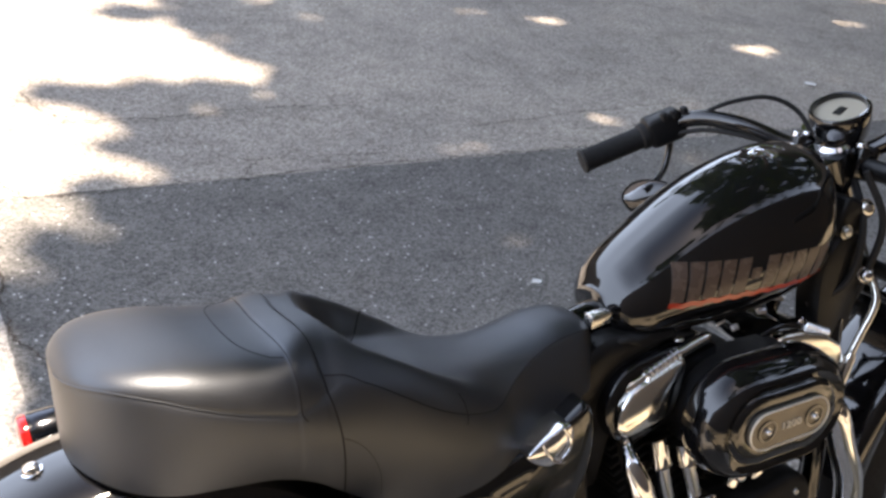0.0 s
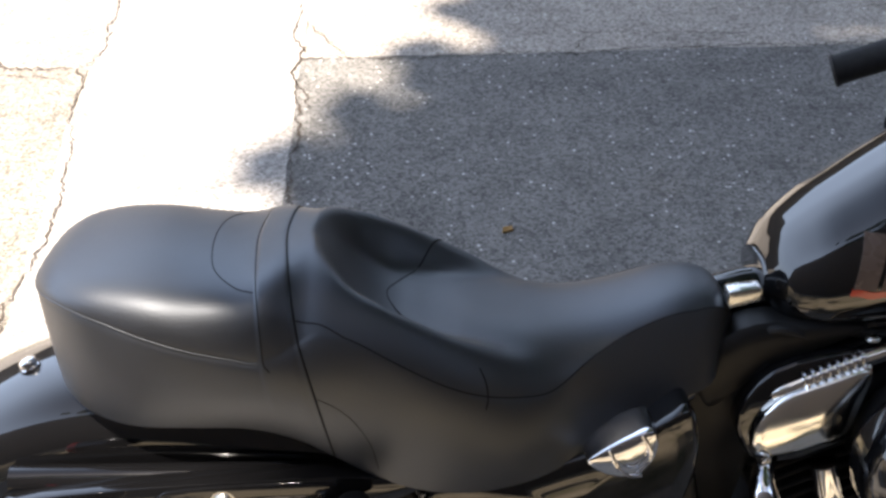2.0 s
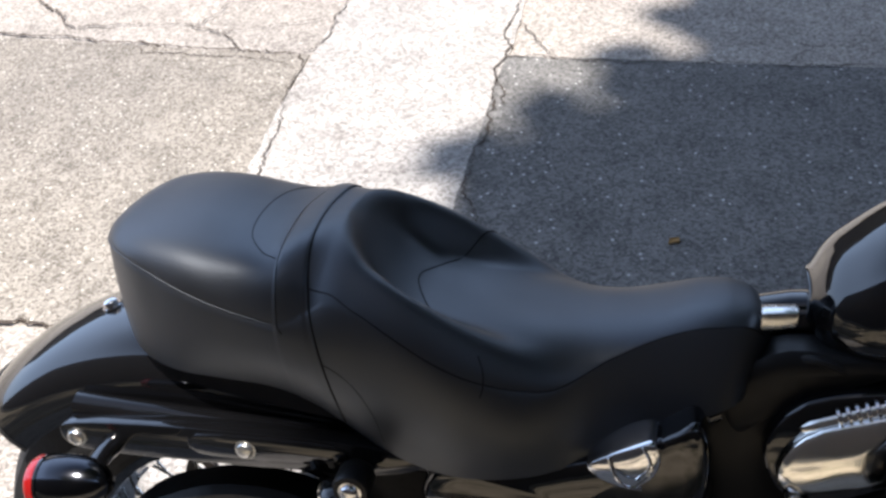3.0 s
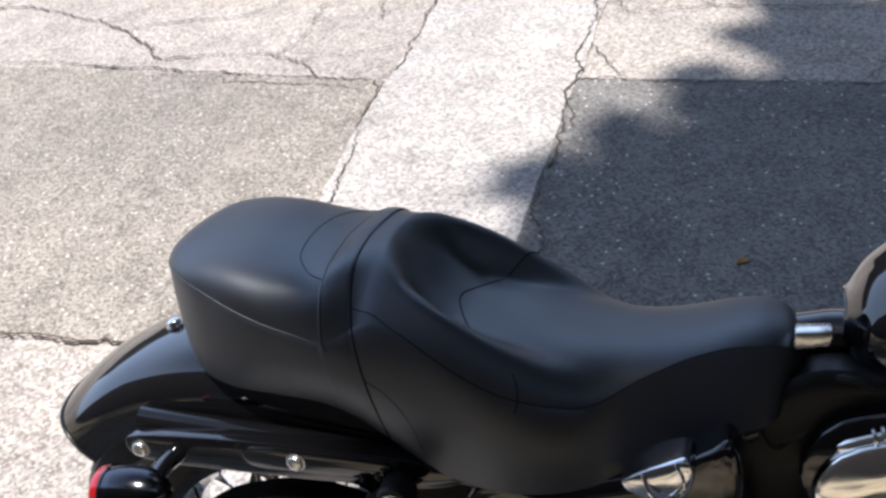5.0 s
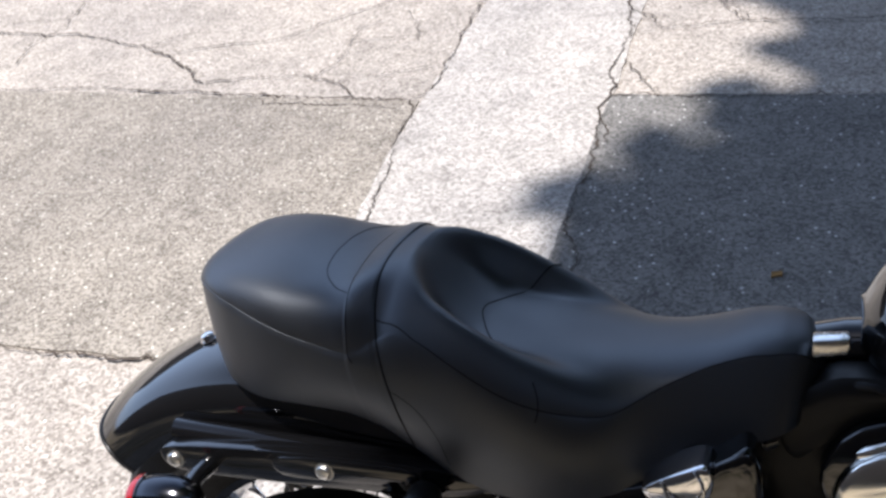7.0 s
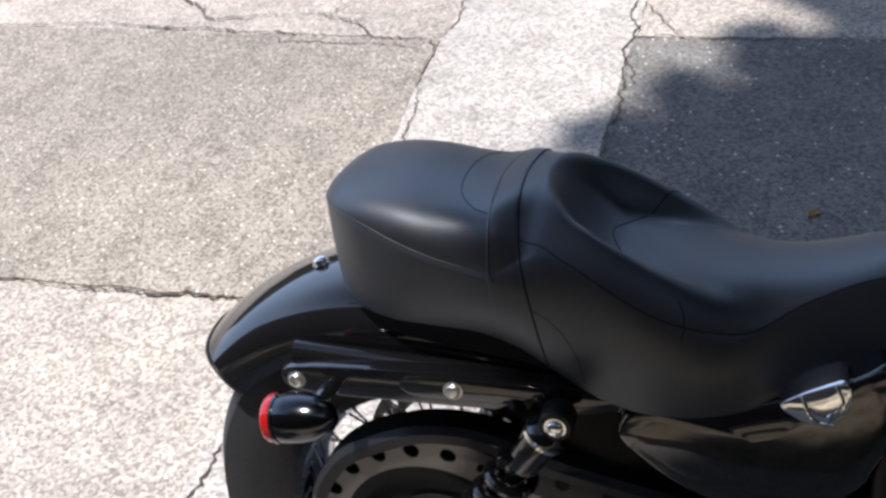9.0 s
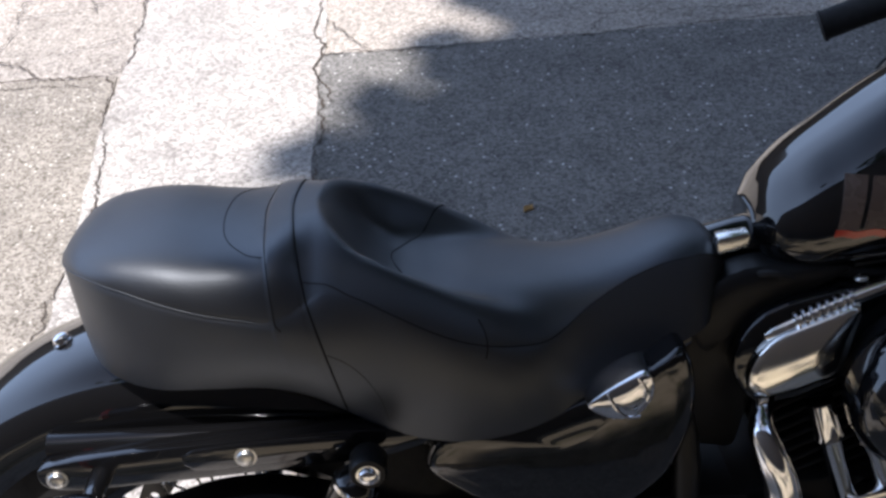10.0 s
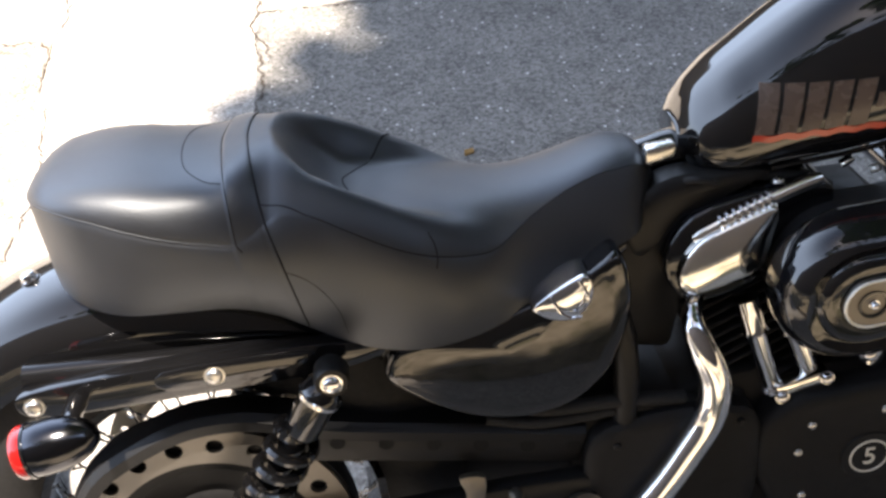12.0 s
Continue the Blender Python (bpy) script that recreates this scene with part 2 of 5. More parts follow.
def joined(bm, own):
    if bm is None:
        return own
    me = bpy.data.meshes.new("tmp")
    own.to_mesh(me)
    own.free()
    bm.from_mesh(me)
    bpy.data.meshes.remove(me)
    return bm


def block(size, m, bevel=0.004, segments=2, bm=None):
    own = bmesh.new()
    bmesh.ops.create_cube(own, size=1.0, matrix=m @ Matrix.Diagonal((*size, 1)))
    if bevel:
        bmesh.ops.bevel(own, geom=own.edges[:], offset=bevel, segments=segments, profile=0.5, affect="EDGES", clamp_overlap=True)
    return joined(bm, own)


def rounded(points, n=6):
    """A closed smooth outline through (x, z) points."""
    p = [Vector((x, 0, z)) for x, z in points]
    out = []
    for i in range(len(p)):
        a, b, c, d = p[i - 1], p[i], p[(i + 1) % len(p)], p[(i + 2) % len(p)]
        for k in range(n):
            t = k / n
            q = 0.5 * (2 * b + (c - a) * t + (2 * a - 5 * b + 4 * c - d) * t * t + (3 * b - a - 3 * c + d) * t ** 3)
            out.append((q.x, q.z))
    return out


def oval(cx, cz, half, r, tilt=0.0, n=12):
    """A long round-ended outline in x and z."""
    out = []
    for side in (1, -1):
        for k in range(n + 1):
            a = -math.pi / 2 + math.pi * k / n
            x, z = side * (half + r * math.cos(a)), side * r * math.sin(a)
            out.append((cx + x * math.cos(tilt) - z * math.sin(tilt), cz + x * math.sin(tilt) + z * math.cos(tilt)))
    return out


def table(rows):
    """A smooth function through (x, value) rows."""
    xs, ys = np.array(rows, float).T
    slopes = np.gradient(ys, xs)

    def value(x):
        x = min(max(x, xs[0]), xs[-1])
        i = min(max(int(np.searchsorted(xs, x)) - 1, 0), len(xs) - 2)
        h = xs[i + 1] - xs[i]
        t = (x - xs[i]) / h
        return float((2 * t ** 3 - 3 * t * t + 1) * ys[i] + (t ** 3 - 2 * t * t + t) * h * slopes[i] + (3 * t * t - 2 * t ** 3) * ys[i + 1] + (t ** 3 - t * t) * h * slopes[i + 1])

    return value


def smooth(t):
    t = min(max(t, 0.0), 1.0)
    return t * t * (3 - 2 * t)


# ---------------------------------------------------------------- road
def flat(name, x0, x1, y0, y1, z, mat, label, thick=0.0, wobble=0.0, step=0.06, category="", kind="structure", skew=(0, 0)):
    """A sheet of paving; its rim wanders a little, and a raised one has an edge. skew: how far the far edge drops and the right edge shifts along it."""
    rng = random.Random(name)
    bm = bmesh.new()
    rim = []
    for (ax, ay), (bx, by) in (((x0, y0), (x1, y0)), ((x1, y0), (x1 + skew[0], y1 + skew[1])), ((x1 + skew[0], y1 + skew[1]), (x0, y1)), ((x0, y1), (x0, y0))):
        n = max(1, int(math.hypot(bx - ax, by - ay) / step)) if wobble else 1
        for k in range(n):
            t = k / n
            rim.append((ax + (bx - ax) * t + rng.uniform(-wobble, wobble), ay + (by - ay) * t + rng.uniform(-wobble, wobble)))
    top = bm.faces.new([bm.verts.new((x, y, z)) for x, y in rim])
    if thick:
        r = bmesh.ops.extrude_face_region(bm, geom=[top])
        bmesh.ops.translate(bm, verts=[v for v in r["geom"] if isinstance(v, bmesh.types.BMVert)], vec=(0, 0, -thick))
    return tagged(part(name, bm, mat), label, category or "road", kind=kind)


ground = flat("ground", -300, 300, -300, 300, 0, OLD, "old weathered grey asphalt with pale stones")
flat("road_patch_rear", -2.6, -0.545, 0.606, 1.885, 0.0052, PATCH, "grey asphalt repair patch with straight cut edges", 0.05, 0.006, skew=(-0.075, -0.11))
flat("road_patch_far", -6.0, -2.6, 0.606, 1.885, 0.0052, PATCH, "grey asphalt repair patch continuing behind", 0.05, 0.0)
flat("road_patch_strip", -0.606, -0.050, -2.0, 6.0, 0.0045, STRIP, "pale worn asphalt strip across the road", 0.05, 0.006)
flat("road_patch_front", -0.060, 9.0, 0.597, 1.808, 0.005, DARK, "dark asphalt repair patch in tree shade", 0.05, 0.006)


def crack(bm, points, width, rng, z=0.0085):
    """A jagged, uneven ribbon of dirt along a line."""
    pts = [Vector((x, y, 0)) for x, y in points]
    line = []
    for a, b in zip(pts, pts[1:]):
        n = max(2, int((b - a).length / 0.011))
        line += [a.lerp(b, k / n) for k in range(n)]
    line.append(pts[-1])
    left, right = [], []
    drift, swell = 0.0, 1.0
    for i, p in enumerate(line):
        drift = 0.8 * drift + rng.gauss(0, 0.0045)
        swell = 0.85 * swell + 0.15 * rng.choice((0.0, 0.5, 1.0, 2.2))
        d = (line[min(i + 1, len(line) - 1)] - line[max(i - 1, 0)]).normalized()
        side = Vector((-d.y, d.x, 0))
        q = p + side * (0.7 * drift + rng.gauss(0, 0.003))
        w = width * rng.uniform(0.4, 1.15) * swell * (0.35 if i in (0, len(line) - 1) else 1)
        left.append(bm.verts.new(q + side * w / 2 + Vector((0, 0, z))))
        right.append(bm.verts.new(q - side * w / 2 + Vector((0, 0, z))))
    for i in range(len(line) - 1):
        bm.faces.new((left[i], left[i + 1], right[i + 1], right[i]))


rng = random.Random(5)
bm = bmesh.new()
# seam along the top of the rear patch, and the strip's two sides
crack(bm, ((-4.06, 1.88), (-2.84, 1.85), (-2.25, 1.86), (-2.03, 1.87), (-1.81, 1.88), (-1.60, 1.85), (-1.42, 1.84), (-1.17, 1.82), (-0.99, 1.80), (-0.83, 1.79), (-0.65, 1.78)), 0.009, rng)
crack(bm, ((-1.16, 1.80), (-1.12, 1.76), (-0.96, 1.75), (-0.82, 1.76), (-0.70, 1.73), (-0.65, 1.72)), 0.004, rng)
crack(bm, ((-0.67, 3.28), (-0.63, 2.53), (-0.62, 2.35), (-0.61, 2.18), (-0.60, 2.05), (-0.59, 1.90), (-0.61, 1.82), (-0.65, 1.78), (-0.61, 1.69), (-0.60, 1.59), (-0.58, 1.40), (-0.55, 1.19), (-0.55, 1.03), (-0.58, 0.62), (-0.56, -0.81)), 0.006, rng)
# the strip's far side and its branches
crack(bm, ((-0.14, 3.38), (-0.11, 2.51), (-0.09, 2.34), (-0.07, 2.15), (-0.07, 2.02), (-0.08, 1.92), (-0.05, 1.80), (-0.07, 1.74), (-0.06, 1.64), (-0.04, 1.51), (-0.04, 1.38), (-0.05, 1.29), (-0.04, 1.17), (0.01, 1.03), (-0.02, 0.61), (-0.04, -0.82)), 0.007, rng)
crack(bm, ((-0.05, 2.03), (-0.02, 1.97), (0.03, 1.90), (0.07, 1.81)), 0.005, rng)
crack(bm, ((-0.07, 1.71), (-0.03, 1.61), (-0.03, 1.54)), 0.005, rng)
crack(bm, ((-0.05, 1.80), (0.01, 1.81), (0.09, 1.80), (0.22, 1.79), (0.37, 1.79), (0.51, 1.80), (0.73, 1.80), (0.99, 1.82), (1.49, 1.81), (2.40, 1.81), (4.02, 1.79)), 0.007, rng)
# branching cracks in the old surface behind the bike
crack(bm, ((-3.26, 2.32), (-2.91, 2.37), (-2.49, 2.36), (-2.36, 2.33), (-2.23, 2.33), (-2.07, 2.28), (-1.93, 2.24), (-1.71, 2.14), (-1.60, 2.06), (-1.50, 1.97), (-1.42, 1.90)), 0.008, rng)
crack(bm, ((-1.42, 1.90), (-1.32, 1.93), (-1.21, 1.94), (-1.13, 1.95), (-1.03, 1.94), (-0.93, 1.89), (-0.84, 1.82)), 0.0065, rng)
crack(bm, ((-1.03, 1.94), (-1.00, 2.01), (-0.99, 2.12), (-1.01, 2.23), (-1.01, 2.31), (-0.94, 2.38)), 0.005, rng)
crack(bm, ((-1.71, 2.14), (-1.54, 2.18), (-1.38, 2.21), (-1.27, 2.25), (-1.18, 2.35), (-1.09, 2.45), (-0.94, 2.57)), 0.006, rng)
crack(bm, ((-0.93, 1.90), (-0.85, 1.93), (-0.75, 1.97), (-0.65, 2.01)), 0.005, rng)
crack(bm, ((-1.01, 2.21), (-0.81, 2.23), (-0.65, 2.32)), 0.004, rng)
crack(bm, ((-0.88, 2.46), (-0.81, 2.34), (-0.75, 2.19)), 0.004, rng)
# cracks farther behind
crack(bm, ((-1.80, 2.20), (-1.74, 2.26), (-1.66, 2.33), (-1.57, 2.39), (-1.40, 2.50)), 0.004, rng)
crack(bm, ((-2.62, 2.44), (-2.50, 2.47), (-2.37, 2.47), (-2.39, 2.56)), 0.005, rng)
crack(bm, ((-2.35, 2.35), (-2.43, 2.31), (-2.45, 2.21)), 0.004, rng)
crack(bm, ((-2.41, 2.78), (-2.38, 2.59), (-2.32, 2.39), (-2.38, 2.24), (-2.32, 2.07), (-2.54, 1.98), (-2.77, 1.86)), 0.006, rng)
crack(bm, ((-2.79, 1.85), (-2.78, 2.06), (-2.69, 2.16)), 0.005, rng)
crack(bm, ((-3.04, 0.61), (-1.72, 0.60), (-1.11, 0.59), (-0.82, 0.60), (-0.59, 0.60)), 0.009, rng)
# cracks ahead, beyond the dark patch
crack(bm, ((-0.07, 2.39), (-0.01, 2.34), (0.03, 2.25), (0.13, 2.27), (0.28, 2.28), (0.41, 2.28), (0.54, 2.27), (0.92, 2.31), (1.29, 2.28)), 0.006, rng)
crack(bm, ((-0.07, 2.20), (-0.03, 2.21), (0.03, 2.24)), 0.004, rng)
crack(bm, ((0.16, 2.55), (0.23, 2.40), (0.29, 2.29)), 0.005, rng)
crack(bm, ((0.02, 2.56), (0.17, 2.48), (0.28, 2.28)), 0.005, rng)
crack(bm, ((0.68, 1.81), (0.77, 1.90), (0.97, 1.91), (1.19, 1.89)), 0.004, rng)
crack(bm, ((1.59, 2.03), (1.78, 2.06), (2.30, 2.11), (2.91, 2.12)), 0.004, rng)
crack(bm, ((-0.04, 0.60), (0.59, 0.59), (1.40, 0.58)), 0.005, rng)
tagged(part("road_crack", bm, CRACK), "dark dirt-filled cracks in the asphalt", "crack", kind="stuff")


def litter(name, x, y, size, turn, mat, label, category):
    bm = bmesh.new()
    w, h = size
    pts = [(-w, -h * 0.6), (w * 0.7, -h), (w, h * 0.5), (-w * 0.6, h)]
    lo = [bm.verts.new((px, py, 0)) for px, py in pts]
    hi = [bm.verts.new((px * 0.95, py * 0.95, 0.0035 + 0.002 * i)) for i, (px, py) in enumerate(pts)]
    bm.faces.new(lo[::-1])
    bm.faces.new(hi)
    for i in range(4):
        bm.faces.new((lo[i], lo[(i + 1) % 4], hi[(i + 1) % 4], hi[i]))
    ob = tagged(part(name, bm, mat), label, category)
    ob.matrix_world = pose(x, y, 0.0052, 0, 0, turn)


DRY = material("dry_leaf", (0.42, 0.24, 0.08), 0.7)
PAPER = material("white_paper", (0.8, 0.8, 0.78), 0.7)
litter("fallen_leaf", 0.424, 1.013, (0.014, 0.006), 25, DRY, "small curled dry tan leaf on the road", "leaf")
litter("paper_scrap", 1.247, 1.051, (0.016, 0.007), -20, PAPER, "small torn white paper scrap on asphalt", "paper")
litter("paper_scrap", 3.49, 2.226, (0.03, 0.008), -30, PAPER, "small white paper strip on asphalt", "paper")


# ---------------------------------------------------------------- tree that shades the road
BARK = worn(material("bark", (0.12, 0.085, 0.06), 0.9), 25, 0.8, 1.0, 6, 0.6, 60)
LEAF = material("tree_leaf", (0.055, 0.11, 0.022), 0.5, 0.0)
LEAF.node_tree.nodes["Principled BSDF"].inputs["Transmission Weight"].default_value = 0.0
_info = LEAF.node_tree.nodes.new("ShaderNodeNewGeometry")
link(LEAF, ramp(LEAF, _info.outputs["Random Per Island"], [(0.0, (0.035, 0.08, 0.018)), (1.0, (0.085, 0.14, 0.03))]), LEAF.node_tree.nodes["Principled BSDF"].inputs["Base Color"])


def above(x, y, height):
    """The place at that height whose shade falls on (x, y)."""
    return Vector((x, y, 0)) + SUN_DIR * (height / SUN_DIR.z)


def shade_tree():
    rng = random.Random(11)
    boughs = []
    gaps = ((2.31, 3.32, 0.35), (2.67, 3.17, 0.4), (3.58, 2.70, 0.7), (4.63, 3.04, 0.5), (2.17, 2.04, 0.16))  # small holes in the crown
    # lobes at the edge of the crown
    for x, y, r in ((-0.05, 1.29, 0.1), (0.08, 1.26, 0.12), (0.27, 1.24, 0.15), (0.10, 1.53, 0.07), (0.20, 1.43, 0.08), (0.41, 1.45, 0.14), (0.28, 1.83, 0.07), (0.43, 1.75, 0.09),
                    (0.61, 1.65, 0.15), (0.70, 1.94, 0.11), (0.50, 2.27, 0.05), (0.27, 2.55, 0.07), (0.43, 2.50, 0.09), (0.60, 2.53, 0.1), (0.78, 2.48, 0.12), (0.86, 2.19, 0.13), (0.58, 2.06, 0.09), (0.50, 2.21, 0.06), (0.70, 2.14, 0.12), (0.94, 2.04, 0.14), (0.61, 2.35, 0.1), (0.44, 2.39, 0.07),
                    (1.06, 2.90, 0.08), (0.96, 3.21, 0.1), (0.71, 3.37, 0.1), (0.13, 1.02, 0.14), (0.09, 0.80, 0.14), (0.24, 0.57, 0.14), (0.24, 0.35, 0.13), (0.23, 0.12, 0.13), (0.25, -0.10, 0.13), (0.27, -0.33, 0.13), (0.27, -0.55, 0.13), (0.27, -0.78, 0.13), (0.28, -1.00, 0.13), (0.48, 1.14, 0.14), (0.58, 1.84, 0.08), (0.50, 1.96, 0.06), (0.30, 1.66, 0.09), (0.38, 1.62, 0.09), (0.41, 2.09, 0.07)):
        boughs.append((x, y, r * 1.04, rng.uniform(8.2, 9.8)))
    # the body of the crown
    y = -0.8
    while y < 10.5:
        x = 2.0 + (y - 6.5) * 0.3 if y > 6.5 else 0.45 if y < 0.7 else 0.36 if y < 1.15 else 0.55 if y < 1.55 else 0.9 if y < 2.05 else 1.05 if y < 2.55 else 1.3 if y < 3.0 else 1.15
        while x < 11.0:
            boughs.append((x + rng.uniform(-0.12, 0.12), y + rng.uniform(-0.12, 0.12), rng.uniform(0.27, 0.37), rng.uniform(6.4, 9.2)))
            x += 0.33 if x < 5 else 0.5
        y += 0.31
    # unseen far side of the crown, added to block sky the tank would reflect
    for x, y in [(2.6 + 0.7 * k, 10.6 + 0.7 * j) for k in range(13) for j in range(8)]:
        boughs.append((x + rng.uniform(-0.2, 0.2), y + rng.uniform(-0.2, 0.2), rng.uniform(0.42, 0.55), rng.uniform(6.4, 9.2)))
    # thin outer boughs over the verge, unseen, added to break up reflected sky
    for x, y in [(0.3 + 0.45 * k, -3.4 + 0.5 * j) for k in range(16) for j in range(5)]:
        if rng.random() < 0.3:
            boughs.append((x + rng.uniform(-0.2, 0.2), y + rng.uniform(-0.2, 0.2), rng.uniform(0.14, 0.26), rng.uniform(7.0, 9.2)))
    # unseen boughs behind the bike, added to keep sky out of the fender
    for x, y in [(-3.6 + 0.4 * k, -3.4 + 0.4 * j) for k in range(8) for j in range(6)]:
        if rng.random() < 0.7:
            boughs.append((x + rng.uniform(-0.2, 0.2), y + rng.uniform(-0.2, 0.2), rng.uniform(0.2, 0.3), rng.uniform(7.0, 9.2)))
    # denser boughs added to shade the ground that bounces onto the bike's rear
    for x, y in [(-1.7 + 0.3 * k, -1.3 + 0.3 * j) for k in range(5) for j in range(3)]:
        boughs.append((x + rng.uniform(-0.06, 0.06), y + rng.uniform(-0.06, 0.06), rng.uniform(0.2, 0.26), rng.uniform(8.2, 9.6)))
    tree = tagged(new("tree"), "leafy green street tree with spreading crown", "tree")
    tree.location = (6.2, 7.6, 0)
    base = Vector(tree.location)
    verts, faces = [], []
    for x, y, r, h in boughs:
        c = above(x, y, h) - base
        for _ in range(int(40 + 1700 * r * r)):
            while True:
                d = Vector((rng.uniform(-1, 1), rng.uniform(-1, 1), rng.uniform(-1, 1)))
                if d.length < 1:
                    break
            p = c + Vector((d.x * r, d.y * r, d.z * r * 0.6))
            fall = p + base - SUN_DIR * (p.z / SUN_DIR.z)
            if any(((fall.x - gx) / 0.17) ** 2 + ((fall.y - gy) / 0.09) ** 2 < k for gx, gy, k in gaps):
                continue
            s = rng.uniform(0.04, 0.07)
            q = Euler((rng.uniform(-0.9, 0.9), rng.uniform(-0.9, 0.9), rng.uniform(0, 6.3))).to_matrix()
            k = len(verts)
            verts += [tuple(p + q @ Vector(v)) for v in ((-s * 1.5, 0, 0), (-s * 0.3, -s * 0.62, 0.01), (s * 1.5, 0, -0.012), (-s * 0.3, s * 0.62, 0.01))]
            faces += [(k, k + 1, k + 2), (k, k + 2, k + 3)]
    me = bpy.data.meshes.new("crown")
    me.from_pydata(verts, [], faces)
    me.materials.append(LEAF)
    crown = new("crown", me)
    crown.parent = tree
    trunk = tube(spline(((0, 0, -0.05), (0.05, 0.02, 1.2), (-0.05, -0.1, 2.6), (-0.2, -0.3, 4.2), (-0.3, -0.7, 6.0)), 5), [0.24 - 0.0072 * k for k in range(21)], 14)
    part("trunk", trunk, BARK, tree)
    for k in range(12):
        x, y, r, h = boughs[36 + k * (len(boughs) - 37) // 12]
        end = above(x, y, h) - base
        start = Vector((-0.15, -0.2, 2.6 + 0.2 * (k % 6)))
        mid = start.lerp(end, 0.5) + Vector((0, 0, 0.4))
        part("limb", tube(spline((start, mid, end), 5), [0.08 - 0.0065 * i for i in range(11)], 8), BARK, tree)


shade_tree()


# unseen near-side ground, added to throw warm light onto the bike
flat("grass_verge", -40, 40, -4.6, -0.95, 0.10, PAVING, "patchy tan and green verge, unseen, added for warm bounce", 0.12, 0.006, 0.3, "grass")

# ---------------------------------------------------------------- unseen walls, added to block low sky and shape the reflections
BRICK = worn(material("brown_render", (0.072, 0.056, 0.045), 0.85), 20, 0.8, 0.95)
BRICK_DARK = worn(material("dark_render", (0.05, 0.045, 0.04), 0.85), 20, 0.8, 0.95)
bm = block((50, 0.3, 8.2), pose(4.0, -4.75, 4.1), 0.02)
tagged(part("sky_block_house", bm, BRICK), "plain brown house wall, unseen, added to block low sky", "wall", kind="structure")
bm = block((80, 0.3, 4.4), pose(2, 14, 2.2), 0.02)
tagged(part("sky_block_far", bm, BRICK_DARK), "plain dark wall, unseen, added across the road to block sky", "wall", kind="structure")
bm = block((0.3, 18.5, 11.5), pose(12.5, 4.5, 5.75), 0.02)
tagged(part("sky_block_end", bm, BRICK_DARK), "plain dark wall, unseen, added beyond the tree to block sky", "wall", kind="structure")


# ---------------------------------------------------------------- motorcycle, in its own upright frame: x ahead, y to its left
bike = tagged(new("motorcycle"), "parked black cruiser motorcycle with chrome trim and black two-up seat", "motorcycle")
bike.matrix_world = pose(0, -0.104, 0, -10.5)
AXLE, REAR_R = (-0.022, 0.316), 0.316
FENDER_AXLE = (-0.055, 0.312)


def dome(outline, layers, bm=None):
    """A swelling cover: an outline in x and z, and layers of (y, how far the rim has drawn in)."""
    own = bm or bmesh.new()
    cx = sum(p[0] for p in outline) / len(outline)
    cz = sum(p[1] for p in outline) / len(outline)
    rings = []
    for y, inset in layers:
        ring = []
        for x, z in outline:
            d = math.hypot(x - cx, z - cz)
            k = max(d - inset, 0.001) / d
            ring.append(own.verts.new((cx + (x - cx) * k, y, cz + (z - cz) * k)))
        rings.append(ring)
    n = len(outline)
    for r, s in zip(rings, rings[1:]):
        for i in range(n):
            own.faces.new((r[i], r[(i + 1) % n], s[(i + 1) % n], s[i]))
    own.faces.new(rings[0])
    own.faces.new(rings[-1])
    return own


def swell(outline, y0, y1, lip, rise, steps=7):
    """A cover with a rolled lip and a softly swelling face: an outline in x and z, the wall from y0 to y1."""
    own = bmesh.new()
    cx = sum(p[0] for p in outline) / len(outline)
    cz = sum(p[1] for p in outline) / len(outline)
    way = 1 if y1 > y0 else -1
    layers = [(y0, 1.0), (y1, 1.0)]
    layers += [(y1 + way * lip * math.sin(a), 1 - 0.09 * (1 - math.cos(a))) for a in (0.35, 0.7, 1.05, 1.35)]
    top, k0 = layers[-1]
    layers += [(top + way * rise * (1 - (1 - k / steps) ** 2), k0 * (1 - k / steps)) for k in range(1, steps)]
    rings = [[own.verts.new((cx + (x - cx) * k, y, cz + (z - cz) * k)) for x, z in outline] for y, k in layers]
    n = len(outline)
    for r, s in zip(rings, rings[1:]):
        for i in range(n):
            own.faces.new((r[i], r[(i + 1) % n], s[(i + 1) % n], s[i]))
    own.faces.new(rings[0])
    own.faces.new(rings[-1])
    return own


def bolt(parent, at, axis, r, mat=CHROME, name="bolt", height=0.006, label=""):
    """A domed acorn head on a washer."""
    h = height
    bm = lathe(((0, r * 1.25), (h * 0.2, r * 1.25), (h * 0.22, r), (h * 0.62, r * 0.97), (h * 0.82, r * 0.85), (h * 0.95, r * 0.6), (h * 1.02, r * 0.3), (h * 1.04, 0)), at, axis, 16)
    return part(name, bm, mat, parent, label)


def lettering(name, body, size, m, mat, parent, depth=0.0006):
    curve = bpy.data.curves.new(name, "FONT")
    curve.body, curve.size, curve.extrude, curve.align_x, curve.align_y = body, size, depth, "CENTER", "CENTER"
    tmp = bpy.data.objects.new(name, curve)
    scene.collection.objects.link(tmp)
    me = bpy.data.meshes.new_from_object(tmp.evaluated_get(bpy.context.evaluated_depsgraph_get()))
    bpy.data.objects.remove(tmp)
    me.materials.clear()
    me.materials.append(mat)
    me.transform(m)
    ob = new(name, me)
    ob.parent = parent
    return ob


